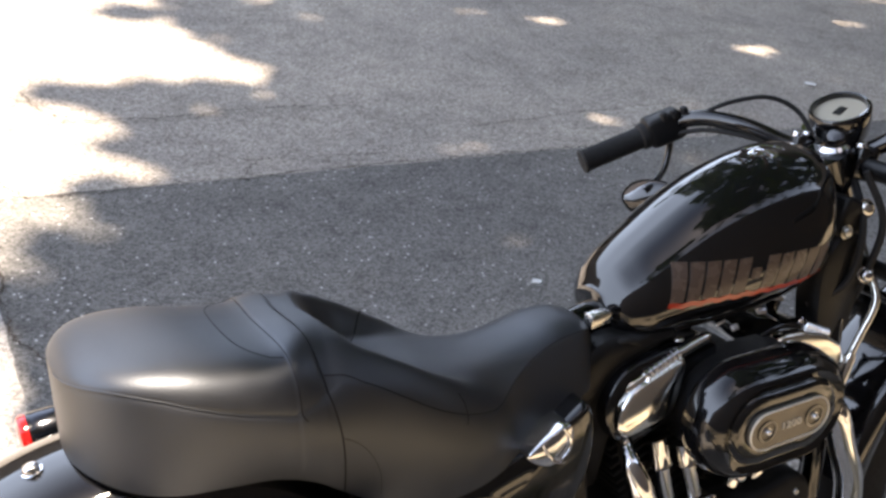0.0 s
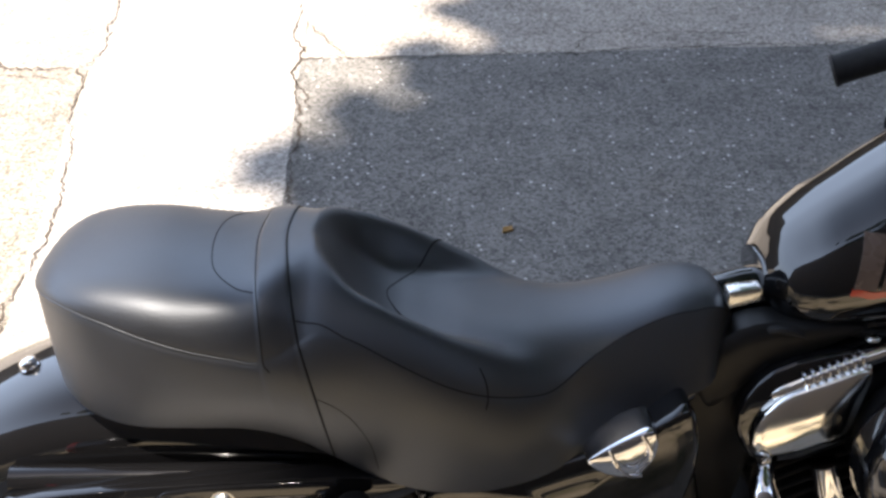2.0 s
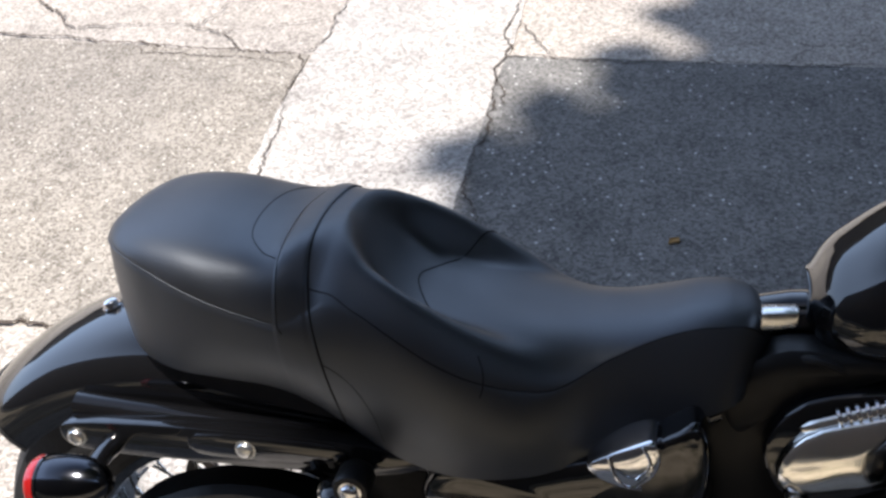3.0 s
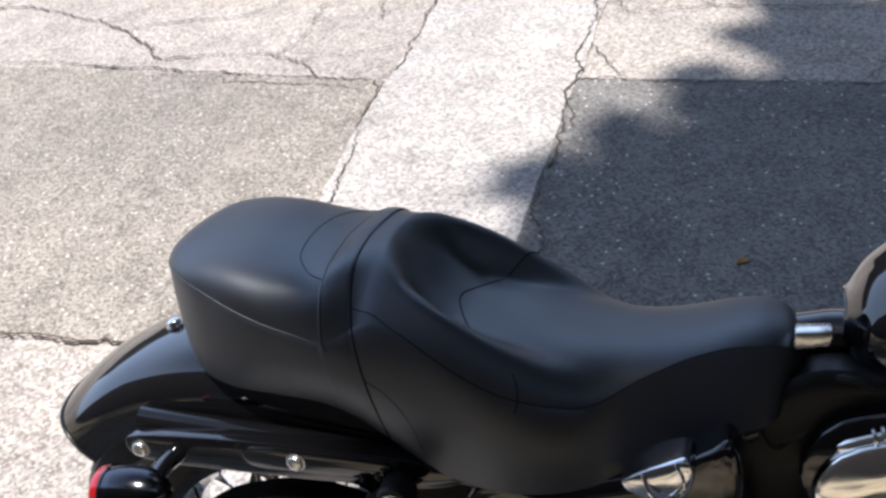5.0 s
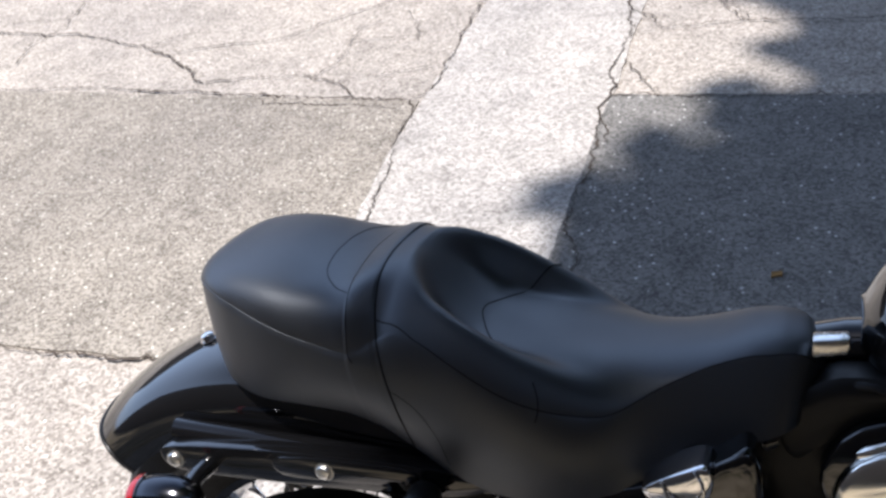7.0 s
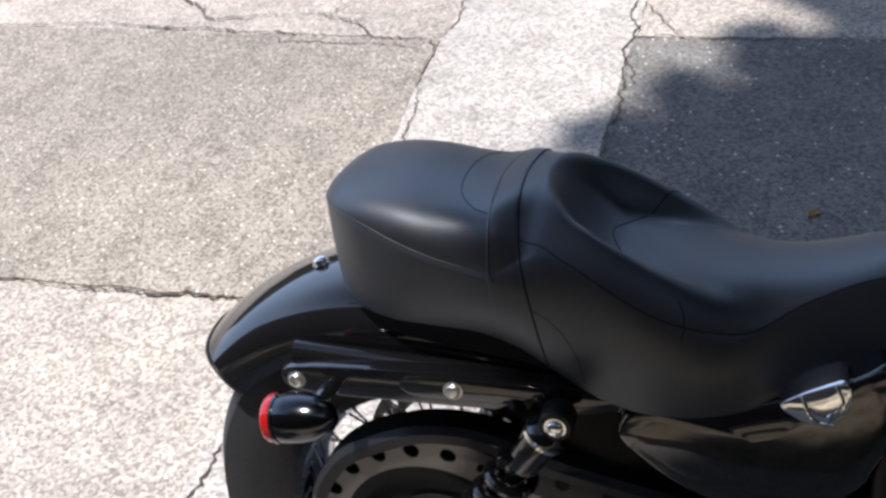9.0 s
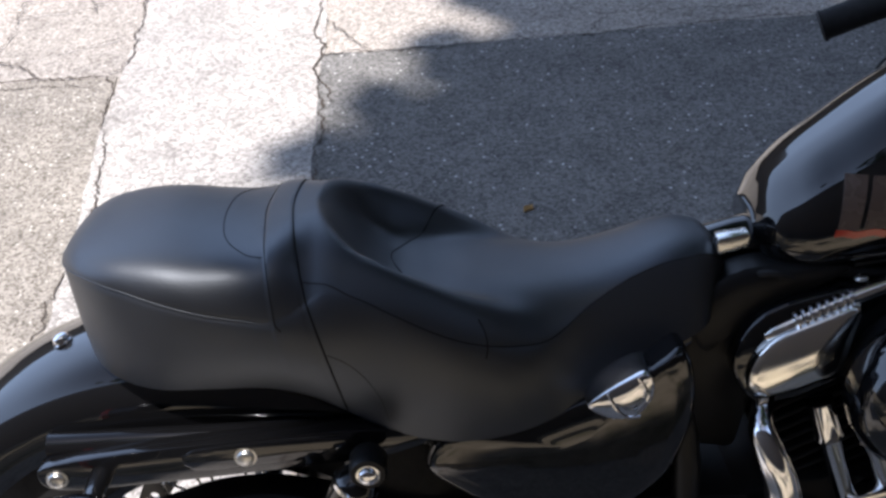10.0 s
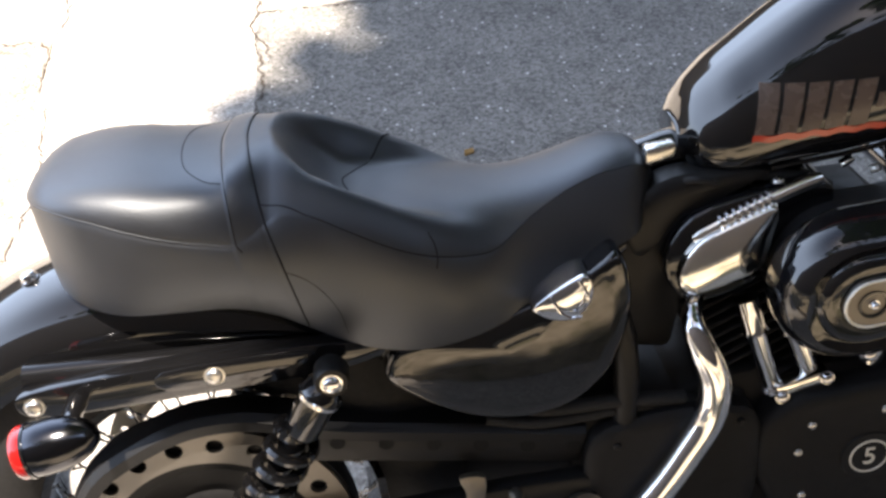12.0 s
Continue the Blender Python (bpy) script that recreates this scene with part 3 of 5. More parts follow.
# ---- seat
# half width of the flank at its widest, and the cushion's sideways drift along the seat
S_W = table(((-0.05, 0.113), (0, 0.117), (0.05, 0.118), (0.1, 0.122), (0.12, 0.124), (0.15, 0.124), (0.2, 0.126), (0.25, 0.129), (0.3, 0.124), (0.35, 0.109), (0.4, 0.092), (0.45, 0.082), (0.49, 0.077)))
S_SHIFT = table(((-0.132, 0.021), (-0.08, 0.012), (0, 0.003), (0.06, -0.002), (0.14, -0.009), (0.22, -0.012), (0.3, -0.006), (0.36, -0.002), (0.42, 0), (0.52, 0)))
# middle line of the cushion, floor of the rider's dish, and where the dish begins to rise
S_TOP = table(((-0.132, 0.7480), (-0.122, 0.7590), (-0.108, 0.7655), (-0.078, 0.7710), (-0.03, 0.7730), (0.02, 0.7690), (0.06, 0.7700), (0.09, 0.7785), (0.12, 0.7830), (0.15, 0.7790), (0.2, 0.7640), (0.25, 0.7365), (0.3, 0.7090), (0.34, 0.6960)))
S_FLOOR = table(((0.112, 0.782), (0.123, 0.777), (0.140, 0.756), (0.158, 0.735), (0.180, 0.718), (0.21, 0.710), (0.25, 0.705), (0.3, 0.698), (0.35, 0.696), (0.4, 0.704), (0.44, 0.715), (0.47, 0.717), (0.49, 0.709), (0.502, 0.690)))
S_DISH = table(((0.112, -0.05), (0.124, 0.006), (0.140, 0.033), (0.172, 0.050), (0.21, 0.058), (0.26, 0.062), (0.34, 0.066)))
# the sewn edge between cushion and flank: share of the half width, and height
S_SEAM = table(((-0.132, 0.985), (0.05, 0.985), (0.075, 0.975), (0.09, 0.945), (0.105, 0.90), (0.122, 0.87), (0.15, 0.9), (0.18, 0.94), (0.22, 0.95), (0.26, 0.93), (0.29, 0.88), (0.318, 0.83), (0.364, 0.66), (0.41, 0.6), (0.45, 0.61), (0.49, 0.63), (0.502, 0.68)))
S_EDGE = table(((-0.132, 0.748), (-0.1, 0.753), (-0.06, 0.747), (-0.02, 0.735), (0.02, 0.723), (0.05, 0.7165), (0.075, 0.7135), (0.09, 0.718), (0.105, 0.728), (0.122, 0.738), (0.15, 0.733), (0.18, 0.718), (0.22, 0.696), (0.26, 0.679), (0.29, 0.669), (0.318, 0.664), (0.364, 0.68), (0.41, 0.698), (0.45, 0.708), (0.49, 0.7), (0.502, 0.684)))
# lower rim of the flank: height and half width
S_LOW = table(((-0.125, 0.655), (-0.09, 0.646), (-0.043, 0.639), (0.011, 0.638), (0.065, 0.635), (0.10, 0.624), (0.133, 0.605), (0.172, 0.584), (0.213, 0.573), (0.26, 0.572), (0.308, 0.580), (0.352, 0.595), (0.382, 0.608), (0.431, 0.630), (0.46, 0.640), (0.502, 0.645)))
S_FOOT = table(((-0.125, 0.104), (-0.05, 0.101), (0.06, 0.098), (0.12, 0.096), (0.2, 0.102), (0.26, 0.108), (0.3, 0.108), (0.35, 0.099), (0.4, 0.085), (0.45, 0.078), (0.5, 0.072)))
X_REAR, X_NOSE = -0.132, 0.502


def seat_end(x):
    """How far the plan closes in at the round rear and at the nose."""
    if x < 0.0:
        u = x / X_REAR
        return max(0.0, 1 - u ** 2.7) ** (1 / 2.5)
    if x > 0.445:
        u = (x - 0.445) / (X_NOSE - 0.445)
        return max(0.0, 1 - u ** 3.0) ** (1 / 2.6)
    return 1.0


def seat_height(x, y):
    """The cushion before it rolls over to the sewn edge."""
    if x < 0.112:
        return S_TOP(x)
    low = S_FLOOR(x)
    high = max(S_TOP(x), low) if x < 0.34 else low
    if y > 0:
        high += 0.008 * smooth((x - 0.115) / 0.05) * (1 - smooth((x - 0.27) / 0.08))  # the sagging cushion stands higher on this side
    return low + (high - low) * smooth((abs(y) - S_DISH(x)) / 0.045)


def strap(x, s):
    """How far the strap between the two cushions stands proud."""
    a = abs(s)
    lo, hi = 0.067 + 0.007 * min(a, 1.0) + 0.010 * max(a - 1, 0), 0.094 + 0.010 * min(a, 1.0) + 0.022 * max(a - 1, 0)
    return 0.0016 * (1 - 0.7 * smooth((a - 1) / 0.4)) * smooth((x - lo) / 0.003) * smooth((hi - x) / 0.003)


def seat_point(x, s, lift=0.0):
    """A point of the seat: s from -1 to 1 across the cushion, on to 2 down the flank."""
    end = seat_end(x)
    w = max(S_W(x) * end, 0.002)
    ys, zs, a = max(w * S_SEAM(x), 0.0015), S_EDGE(x), min(abs(s), 1.0)
    sign = math.copysign(1.0, s)
    rise = strap(x, s) + lift
    nose = smooth((x - 0.27) / 0.08)
    if abs(s) <= 1:
        y = ys * a * sign
        h = seat_height(x, y)
        ride = smooth((x - 0.05) / 0.07)
        n, m = 9.0 - 5.6 * ride - 3.0 * (1 - smooth((x + 0.115) / 0.06)) - 0.4 * nose, 1.7 - 0.5 * ride - 0.05 * nose - 0.18 * ride * (1 - smooth((x - 0.14) / 0.08))
        soft = 0.25 * (1 - ride)
        h += 0.003 * (1 - ride) * smooth((x - X_REAR) / 0.03)
        z = zs + (h - zs) * ((1 - soft) * max(0.0, 1 - a ** n) ** (1 / m) + soft * (1 - a * a))
        z += 0.002 * (1 - a * a) * (1 - smooth((x - 0.02) / 0.06)) + 0.003 * (1 - a * a) * smooth((x - 0.36) / 0.1)
        return Vector((x, y + sign * rise * 0.5 * a ** 4 + S_SHIFT(x), z + rise))
    t = abs(s) - 1
    foot = max(S_FOOT(x) * end, 0.0015)
    belly = w - ys
    y = ys + (foot - ys) * t ** 1.6 + (belly * (1 - 0.85 * nose) + 0.004 * end) * math.sin(math.pi * min(t, 1.0)) ** 0.8 * (1 - 0.35 * t) * 0.9
    y -= 0.0016 * end * (1 - smooth(t / 0.04)) * (1 - smooth((x - 0.07) / 0.01))  # the flank sits just inside the piping
    tuck = 0.006 * t * (1 - smooth((x - X_REAR) / 0.10)) - 0.012 * t * smooth((x - 0.45) / 0.05)
    return Vector((x + tuck, sign * (y + rise) + S_SHIFT(x), zs + (S_LOW(x) - zs) * t))


bm = bmesh.new()
xs = [X_REAR + 0.092 * (1 - math.cos(math.pi / 2 * k / 20)) for k in range(20)]
xs += [-0.04 + 0.10 * k / 20 for k in range(20)] + [0.06 + 0.06 * k / 40 for k in range(40)] + [0.12 + 0.325 * k / 65 for k in range(65)]
xs += [0.445 + 0.057 * math.sin(math.pi / 2 * k / 16) for k in range(17)]
across = [math.sin(math.pi * (k / 36 - 0.5)) for k in range(37)]
across = [a * (0.93 + 0.07 * a * a) for a in across]
down = [1.012, 1.04, 1.1, 1.18, 1.28, 1.39, 1.5, 1.62, 1.74, 1.86, 2.0]
stations = [-s for s in reversed(down)] + across + down
rings = [[bm.verts.new(seat_point(x, s)) for s in stations] for x in xs]
for r, s in zip(rings, rings[1:]):
    for i in range(len(r) - 1):
        bm.faces.new((r[i], r[i + 1], s[i + 1], s[i]))
    bm.faces.new((r[-1], r[0], s[0], s[-1]))
bm.faces.new(rings[0])
bm.faces.new(rings[-1])
seat = part("seat", bm, VINYL, bike, "black vinyl two-up seat with stitched seams and deep rider dish", 50)
seat.matrix_basis = pose(0, -0.009, 0.74, -2.8) @ pose(0, 0, -0.74)


def spread(points, n=8):
    return [(p.x, p.y) for p in spline([(x, a, 0) for x, a in points], n)]


def sewn(name, points, radius, mat, lift=0.0, n=8, sides=8):
    """A line of piping or a seam along the cover, through (x, s) points."""
    return part(name, tube([seat_point(x, s, lift) for x, s in spread(points, n)], radius, sides), mat, seat)


for side in (-1, 1):
    # piping round the pillion edge, and the sewn edge of the rider's pad with its short cross seam
    sewn("piping", [(-0.1315, side), (-0.130, side), (-0.124, side), (-0.109, side), (-0.08, side), (-0.04, side), (0.0, side), (0.03, side), (0.055, side), (0.076, side)], 0.0009, VINYL, 0.0)
    sewn("seam", [(0.106, side * 0.92), (0.122, side * 0.96), (0.138, side * 0.99)] + [(x, side) for x in (0.15, 0.18, 0.21, 0.24, 0.27, 0.30, 0.33, 0.36, 0.39, 0.42, 0.45, 0.475, 0.492)], 0.0006, GROOVE_SHADE)
    sewn("seam", [(0.256, side * 0.90), (0.261, side * 0.96), (0.262, side * 1.02), (0.260, side * 1.10)], 0.0006, GROOVE_SHADE, 0.0001, 8, 6)
    sewn("seam", [(0.120, side * 1.45), (0.145, side * 1.52), (0.162, side * 1.68), (0.168, side * 1.9)], 0.0004, GROOVE_SHADE, -0.0002, 8, 6)
for line, r in (([(0.083, -1.10), (0.078, -1.0), (0.0745, -0.82), (0.070, -0.4), (0.067, 0.0)], 0.0006), ([(0.130, -1.98), (0.120, -1.5), (0.1085, -1.05), (0.103, -0.85), (0.098, -0.5), (0.094, 0.0)], 0.0009)):
    line += [(x, -a) for x, a in reversed(line[:-1])]
    sewn("seam", line, r, GROOVE_SHADE, 0.0, 12)
sewn("seam", [(0.071, -0.76), (0.054, -0.69), (0.036, -0.50), (0.029, -0.2), (0.029, 0.2), (0.036, 0.50), (0.054, 0.69), (0.071, 0.76)], 0.0005, GROOVE_SHADE, 0.0, 8, 6)
sewn("seam", [(0.222, -0.66), (0.198, -0.38), (0.183, -0.13), (0.180, 0.0), (0.183, 0.13), (0.198, 0.38), (0.222, 0.66), (0.236, 0.82)], 0.0008, GROOVE_SHADE, 0.0)

# ---- fuel tank
T_W = table(((0.526, 0.031), (0.535, 0.048), (0.556, 0.066), (0.591, 0.077), (0.643, 0.087), (0.695, 0.095), (0.756, 0.100), (0.800, 0.097), (0.827, 0.084), (0.843, 0.058), (0.850, 0.034)))
T_TOP = table(((0.5276, 0.751), (0.5363, 0.7683), (0.558, 0.7934), (0.5928, 0.8225), (0.645, 0.8605), (0.6972, 0.888), (0.7407, 0.904), (0.7842, 0.912), (0.819, 0.9125), (0.8433, 0.899), (0.8503, 0.880)))
T_LOW = table(((0.5276, 0.721), (0.5363, 0.7103), (0.558, 0.7054), (0.6102, 0.711), (0.6972, 0.7256), (0.7842, 0.7482), (0.8277, 0.7665), (0.8503, 0.7908)))
T_SHAPE = [(0.0, 0.02), (0.5, 0.0), (0.8, 0.03), (0.95, 0.12), (1.0, 0.28), (0.985, 0.45), (0.90, 0.65), (0.72, 0.83), (0.45, 0.95), (0.2, 0.995), (0.0, 1.0)]
T_LINE = [(p.x, p.y) for p in spline([(a, b, 0) for a, b in T_SHAPE], 4)]


def tank_y(x, z):
    """How far the tank's flank stands out at a height."""
    v = (z - T_LOW(x)) / (T_TOP(x) - T_LOW(x))
    lo = max((q for q in T_LINE if q[1] <= v and q[0] > 0.4), key=lambda q: q[1])
    hi = min((q for q in T_LINE if q[1] > v and q[0] > 0.3), key=lambda q: q[1])
    t = (v - lo[1]) / (hi[1] - lo[1])
    return T_W(x) * (lo[0] + (hi[0] - lo[0]) * t)


bm = bmesh.new()
rings = []
for k in range(49):
    x = 0.688 - 0.1615 * math.cos(math.pi * k / 48)
    half = [(a * T_W(x), T_LOW(x) + b * (T_TOP(x) - T_LOW(x))) for a, b in T_LINE]
    loop = [(-y, z) for y, z in half] + [(y, z) for y, z in half[-2:0:-1]]
    rings.append([bm.verts.new((x, y, z)) for y, z in loop])
for r, s in zip(rings, rings[1:]):
    for i in range(len(r)):
        bm.faces.new((r[i], r[(i + 1) % len(r)], s[(i + 1) % len(s)], s[i]))
bm.faces.new(rings[0])
bm.faces.new(rings[-1])
tank = part("fuel_tank", bm, GLOSS, bike, "glossy black peanut-shaped fuel tank", 60)
tank.matrix_basis = pose(0.0006, 0.0382, -0.0462) @ Matrix.Diagonal((1.0386, 1.0386, 1.0386, 1)) @ pose(0, -0.032, 0.79, 2.0) @ pose(0.85, 0, -0.79) @ Matrix.Diagonal((1.055, 1, 1, 1)) @ pose(-0.85, 0, 0)


def flank_patch(x0, x1, z0, z1, slant, lift, nx=3, nz=4):
    """A thin raised patch that follows the tank's right flank."""
    bm = bmesh.new()
    grid = []
    for i in range(nx + 1):
        row = []
        for j in range(nz + 1):
            z = z0(x0 + (x1 - x0) * i / nx) + z1 * j / nz
            x = x0 + (x1 - x0) * i / nx + slant * j / nz
            row.append((bm.verts.new((x, -tank_y(x, z) - lift, z)), bm.verts.new((x, -tank_y(x, z) + 0.002, z))))
        grid.append(row)
    for i in range(nx):
        for j in range(nz):
            for k in (0, 1):
                bm.faces.new((grid[i][j][k], grid[i + 1][j][k], grid[i + 1][j + 1][k], grid[i][j + 1][k]))
    rim = [grid[i][0] for i in range(nx + 1)] + [grid[nx][j] for j in range(1, nz + 1)] + [grid[i][nz] for i in range(nx - 1, -1, -1)] + [grid[0][j] for j in range(nz - 1, 0, -1)]
    for a, b in zip(rim, rim[1:] + rim[:1]):
        bm.faces.new((a[0], b[0], b[1], a[1]))
    return bm


def base_line(x):
    return 0.753 + 0.085 * (x - 0.58)


for k in range(11):
    x = 0.584 + 0.0198 * k
    if k == 5:
        part("letter_bar", flank_patch(x + 0.003, x + 0.015, lambda q: base_line(q) + 0.016, 0.014, 0.002, 0.0009), LETTERS, tank)
    else:
        part("letter_bar", flank_patch(x, x + 0.0160, base_line, 0.047 - 0.0006 * k, 0.007, 0.0009), LETTERS, tank)
part("red_stripe", flank_patch(0.582, 0.806, lambda q: base_line(q) - 0.007 + 0.0012 * math.sin(q * 260), 0.0065, 0.001, 0.0011, 60, 2), RED, tank, "red script stripe below the lettering")

cap = part("tank_cap", lathe(((0, 0.024), (0.003, 0.0245), (0.005, 0.022), (0.0065, 0.0215), (0.008, 0.018), (0.009, 0.012), (0.0092, 0)), (0.758, -0.008, T_TOP(0.758) - 0.009), (-0.28, -0.10, 1), 36), CHROME, tank, "round chrome fuel cap")
part("cap_ring", lathe(((0, 0.033), (0.003, 0.035), (0.005, 0.033), (0.004, 0.030), (0, 0.030)), (0.758, -0.008, T_TOP(0.758) - 0.009), (-0.28, -0.10, 1), 36, ring=True), CHROME, cap)
part("tank_seam", tube(spline([(x, -0.78 * T_W(x), T_LOW(x) - 0.001) for x in (0.54, 0.57, 0.63, 0.70, 0.77, 0.825)], 5), 0.003, 8), GLOSS, tank)

# ---- rear fender, struts, lamps
F_SHAPE = [(-0.088, 0.272), (-0.090, 0.294), (-0.086, 0.313), (-0.075, 0.329), (-0.056, 0.341), (-0.028, 0.3485), (0.0, 0.351)]


def fender_mesh(axle, shape, a0, a1, steps=44, thick=0.004, cut=0.0):
    outer = [(p.x, p.y) for p in spline([(y, r, 0) for y, r in shape], 3)]
    outer = outer + [(-y, r) for y, r in reversed(outer[:-1])]
    inner = [(y * (1 - thick / 0.09), r - (thick if i not in (0, len(outer) - 1) else 0)) for i, (y, r) in enumerate(outer)]
    loop = outer + inner[::-1]
    bm = bmesh.new()
    rings = []
    for k in range(steps + 1):
        ring = []
        for y, r in loop:
            a = radians(a0 + (a1 - cut * min(abs(y) / 0.088, 1) ** 2.5 - a0) * k / steps)
            ring.append(bm.verts.new((axle[0] + r * math.cos(a), y, axle[1] + r * math.sin(a))))
        rings.append(ring)
    for r, s in zip(rings, rings[1:]):
        for i in range(len(r)):
            bm.faces.new((r[i], r[(i + 1) % len(r)], s[(i + 1) % len(s)], s[i]))
    bm.faces.new(rings[0])
    bm.faces.new(rings[-1])
    return bm


fender = part("rear_fender", fender_mesh(FENDER_AXLE, F_SHAPE, 50, 138, cut=3), GLOSS, bike, "glossy black rear fender")
rim_line = [(FENDER_AXLE[0] + r * math.cos(radians(138 - 3 * min(abs(y) / 0.088, 1) ** 2.5)), y, FENDER_AXLE[1] + r * math.sin(radians(138 - 3 * min(abs(y) / 0.088, 1) ** 2.5))) for y, r in F_SHAPE + [(-y, r) for y, r in reversed(F_SHAPE[:-1])]]
part("rolled_edge", tube(spline(rim_line, 4), 0.0025, 8), SATIN, fender)
bolt(fender, (-0.158, -0.012, 0.6465), (-0.3, 0, 0.95), 0.0085, CHROME, "seat_knob", 0.010, "chrome seat screw")

for side in (-1, 1):
    strut = part("fender_strut", slab(rounded([(-0.168, 0.572), (-0.15, 0.583), (-0.06, 0.591), (0.06, 0.595), (0.13, 0.595), (0.19, 0.588), (0.2, 0.575), (0.15, 0.561), (0.06, 0.556), (-0.06, 0.552), (-0.15, 0.553)], 4), side * 0.108, side * 0.128, 0.004), GLOSS, bike, "glossy black fender strut")
    part("slot", slab(rounded([(-0.02, 0.588), (0.08, 0.592), (0.13, 0.588), (0.12, 0.570), (0.04, 0.566), (-0.02, 0.566)], 3), side * 0.126, side * 0.131, 0.0015), GLOSS, strut)
    bolt(strut, (-0.15, side * 0.128, 0.567), (0, side, 0), 0.0085, STEEL)
    bolt(strut, (0.03, side * 0.130, 0.577), (0, side, 0), 0.0085, STEEL)
    # bullet turn signal
    lamp = part("turn_signal", lathe(((-0.002, 0.0235), (0.004, 0.0265), (0.016, 0.0265), (0.030, 0.0258), (0.044, 0.0225), (0.056, 0.0165), (0.064, 0.009), (0.067, 0)), (-0.136, side * 0.200, 0.570), (1, 0, 0.16), 28), BLACK_CHROME, bike, "black bullet turn signal with red lens")
    part("lens", lathe(((0.002, 0.0255), (-0.004, 0.0262), (-0.008, 0.0240), (-0.011, 0.016), (-0.012, 0)), (-0.138, side * 0.200, 0.570), (1, 0, 0.16), 28), LENS, lamp, "red plastic lens")
    part("trim_ring", lathe(((0.001, 0.0245), (0.001, 0.0272), (0.004, 0.0272), (0.004, 0.0245)), (-0.136, side * 0.200, 0.570), (1, 0, 0.16), 28, ring=True), GLOSS, lamp)
    part("stalk", tube(spline([(-0.108, side * 0.12, 0.566), (-0.108, side * 0.155, 0.569), (-0.104, side * 0.182, 0.570)], 4), [0.011, 0.011, 0.0105, 0.010, 0.010, 0.010, 0.010, 0.010, 0.009], 12), GLOSS, lamp)

# ---- wheels


def holed_ring(r0, r1, n, hole, axle, y0, y1, phase=0.0):
    """A flat ring with a row of round holes."""
    bm = bmesh.new()
    step = 2 * math.pi / n
    rm, m = (r0 + r1) / 2, 16
    for k in range(n):
        a0 = phase + k * step
        faces = []
        for y in (y0, y1):
            outer, inner = [], []
            for i in range(m):
                t = 2 * math.pi * i / m
                c, s = math.cos(t), math.sin(t)
                q = max(abs(c), abs(s))
                a, r = a0 + step / 2 * c / q, rm + (r1 - r0) / 2 * s / q
                outer.append(bm.verts.new((axle[0] + r * math.cos(a), y, axle[1] + r * math.sin(a))))
                a, r = a0 + hole * c / rm, rm + hole * s
                inner.append(bm.verts.new((axle[0] + r * math.cos(a), y, axle[1] + r * math.sin(a))))
            for i in range(m):
                j = (i + 1) % m
                bm.faces.new((outer[i], outer[j], inner[j], inner[i]))
            faces.append((outer, inner))
        for i in range(m):
            j = (i + 1) % m
            bm.faces.new((faces[0][1][i], faces[0][1][j], faces[1][1][j], faces[1][1][i]))
            c0 = math.sin(2 * math.pi * i / m), math.sin(2 * math.pi * j / m)
            if abs(c0[0]) > 0.7 and abs(c0[1]) > 0.7:
                bm.faces.new((faces[0][0][i], faces[0][0][j], faces[1][0][j], faces[1][0][i]))
    bmesh.ops.remove_doubles(bm, verts=bm.verts, dist=1e-5)
    return bm


def wheel(name, axle, r, width, label):
    """A laced wheel: rim with its tyre, hub and spokes."""
    cx, cz = axle
    h, ri = width / 2, r - 0.116
    rim = part(name, lathe(((-h * 0.72, ri + 0.010), (-h * 0.72, ri - 0.008), (-h * 0.5, ri - 0.012), (-h * 0.3, ri - 0.022), (h * 0.3, ri - 0.022), (h * 0.5, ri - 0.012), (h * 0.72, ri - 0.008), (h * 0.72, ri + 0.010)), (cx, 0, cz), (0, 1, 0), 56, ring=True), GLOSS, bike, label)
    tyre = lathe(((-h * 0.70, ri), (-h * 0.86, ri + 0.015), (-h, ri + 0.045), (-h * 0.98, ri + 0.066), (-h * 0.83, ri + 0.096), (-h * 0.5, ri + 0.111), (0, ri + 0.116), (h * 0.5, ri + 0.111), (h * 0.83, ri + 0.096), (h * 0.98, ri + 0.066), (h, ri + 0.045), (h * 0.86, ri + 0.015), (h * 0.70, ri)), (cx, 0, cz), (0, 1, 0), 72, ring=True)
    part("tyre", tyre, RUBBER, rim, "black rubber tyre")
    part("hub", lathe(((-0.06, 0.02), (-0.06, 0.036), (-0.045, 0.04), (-0.04, 0.028), (0.04, 0.028), (0.045, 0.04), (0.06, 0.036), (0.06, 0.02)), (cx, 0, cz), (0, 1, 0), 24), SATIN, rim)
    data = None
    for k in range(40):
        a = 2 * math.pi * k / 40
        side = -1 if k % 2 else 1
        b = a + (0.55 if k % 4 < 2 else -0.55)
        p = Vector((cx + 0.038 * math.cos(b), side * 0.042, cz + 0.038 * math.sin(b)))
        q = Vector((cx + (ri - 0.020) * math.cos(a), side * 0.008, cz + (ri - 0.020) * math.sin(a)))
        part("spoke", tube((p, p.lerp(q, 0.9), q), (0.0016, 0.0016, 0.0028), 6), STEEL, rim)
    return rim


rear = wheel("rear_wheel", AXLE, REAR_R, 0.150, "black laced rear wheel with bright spokes")
part("pulley", holed_ring(0.118, 0.163, 20, 0.0098, AXLE, -0.090, -0.082, radians(8)), BRAKE, rear, "dark drilled drive pulley")
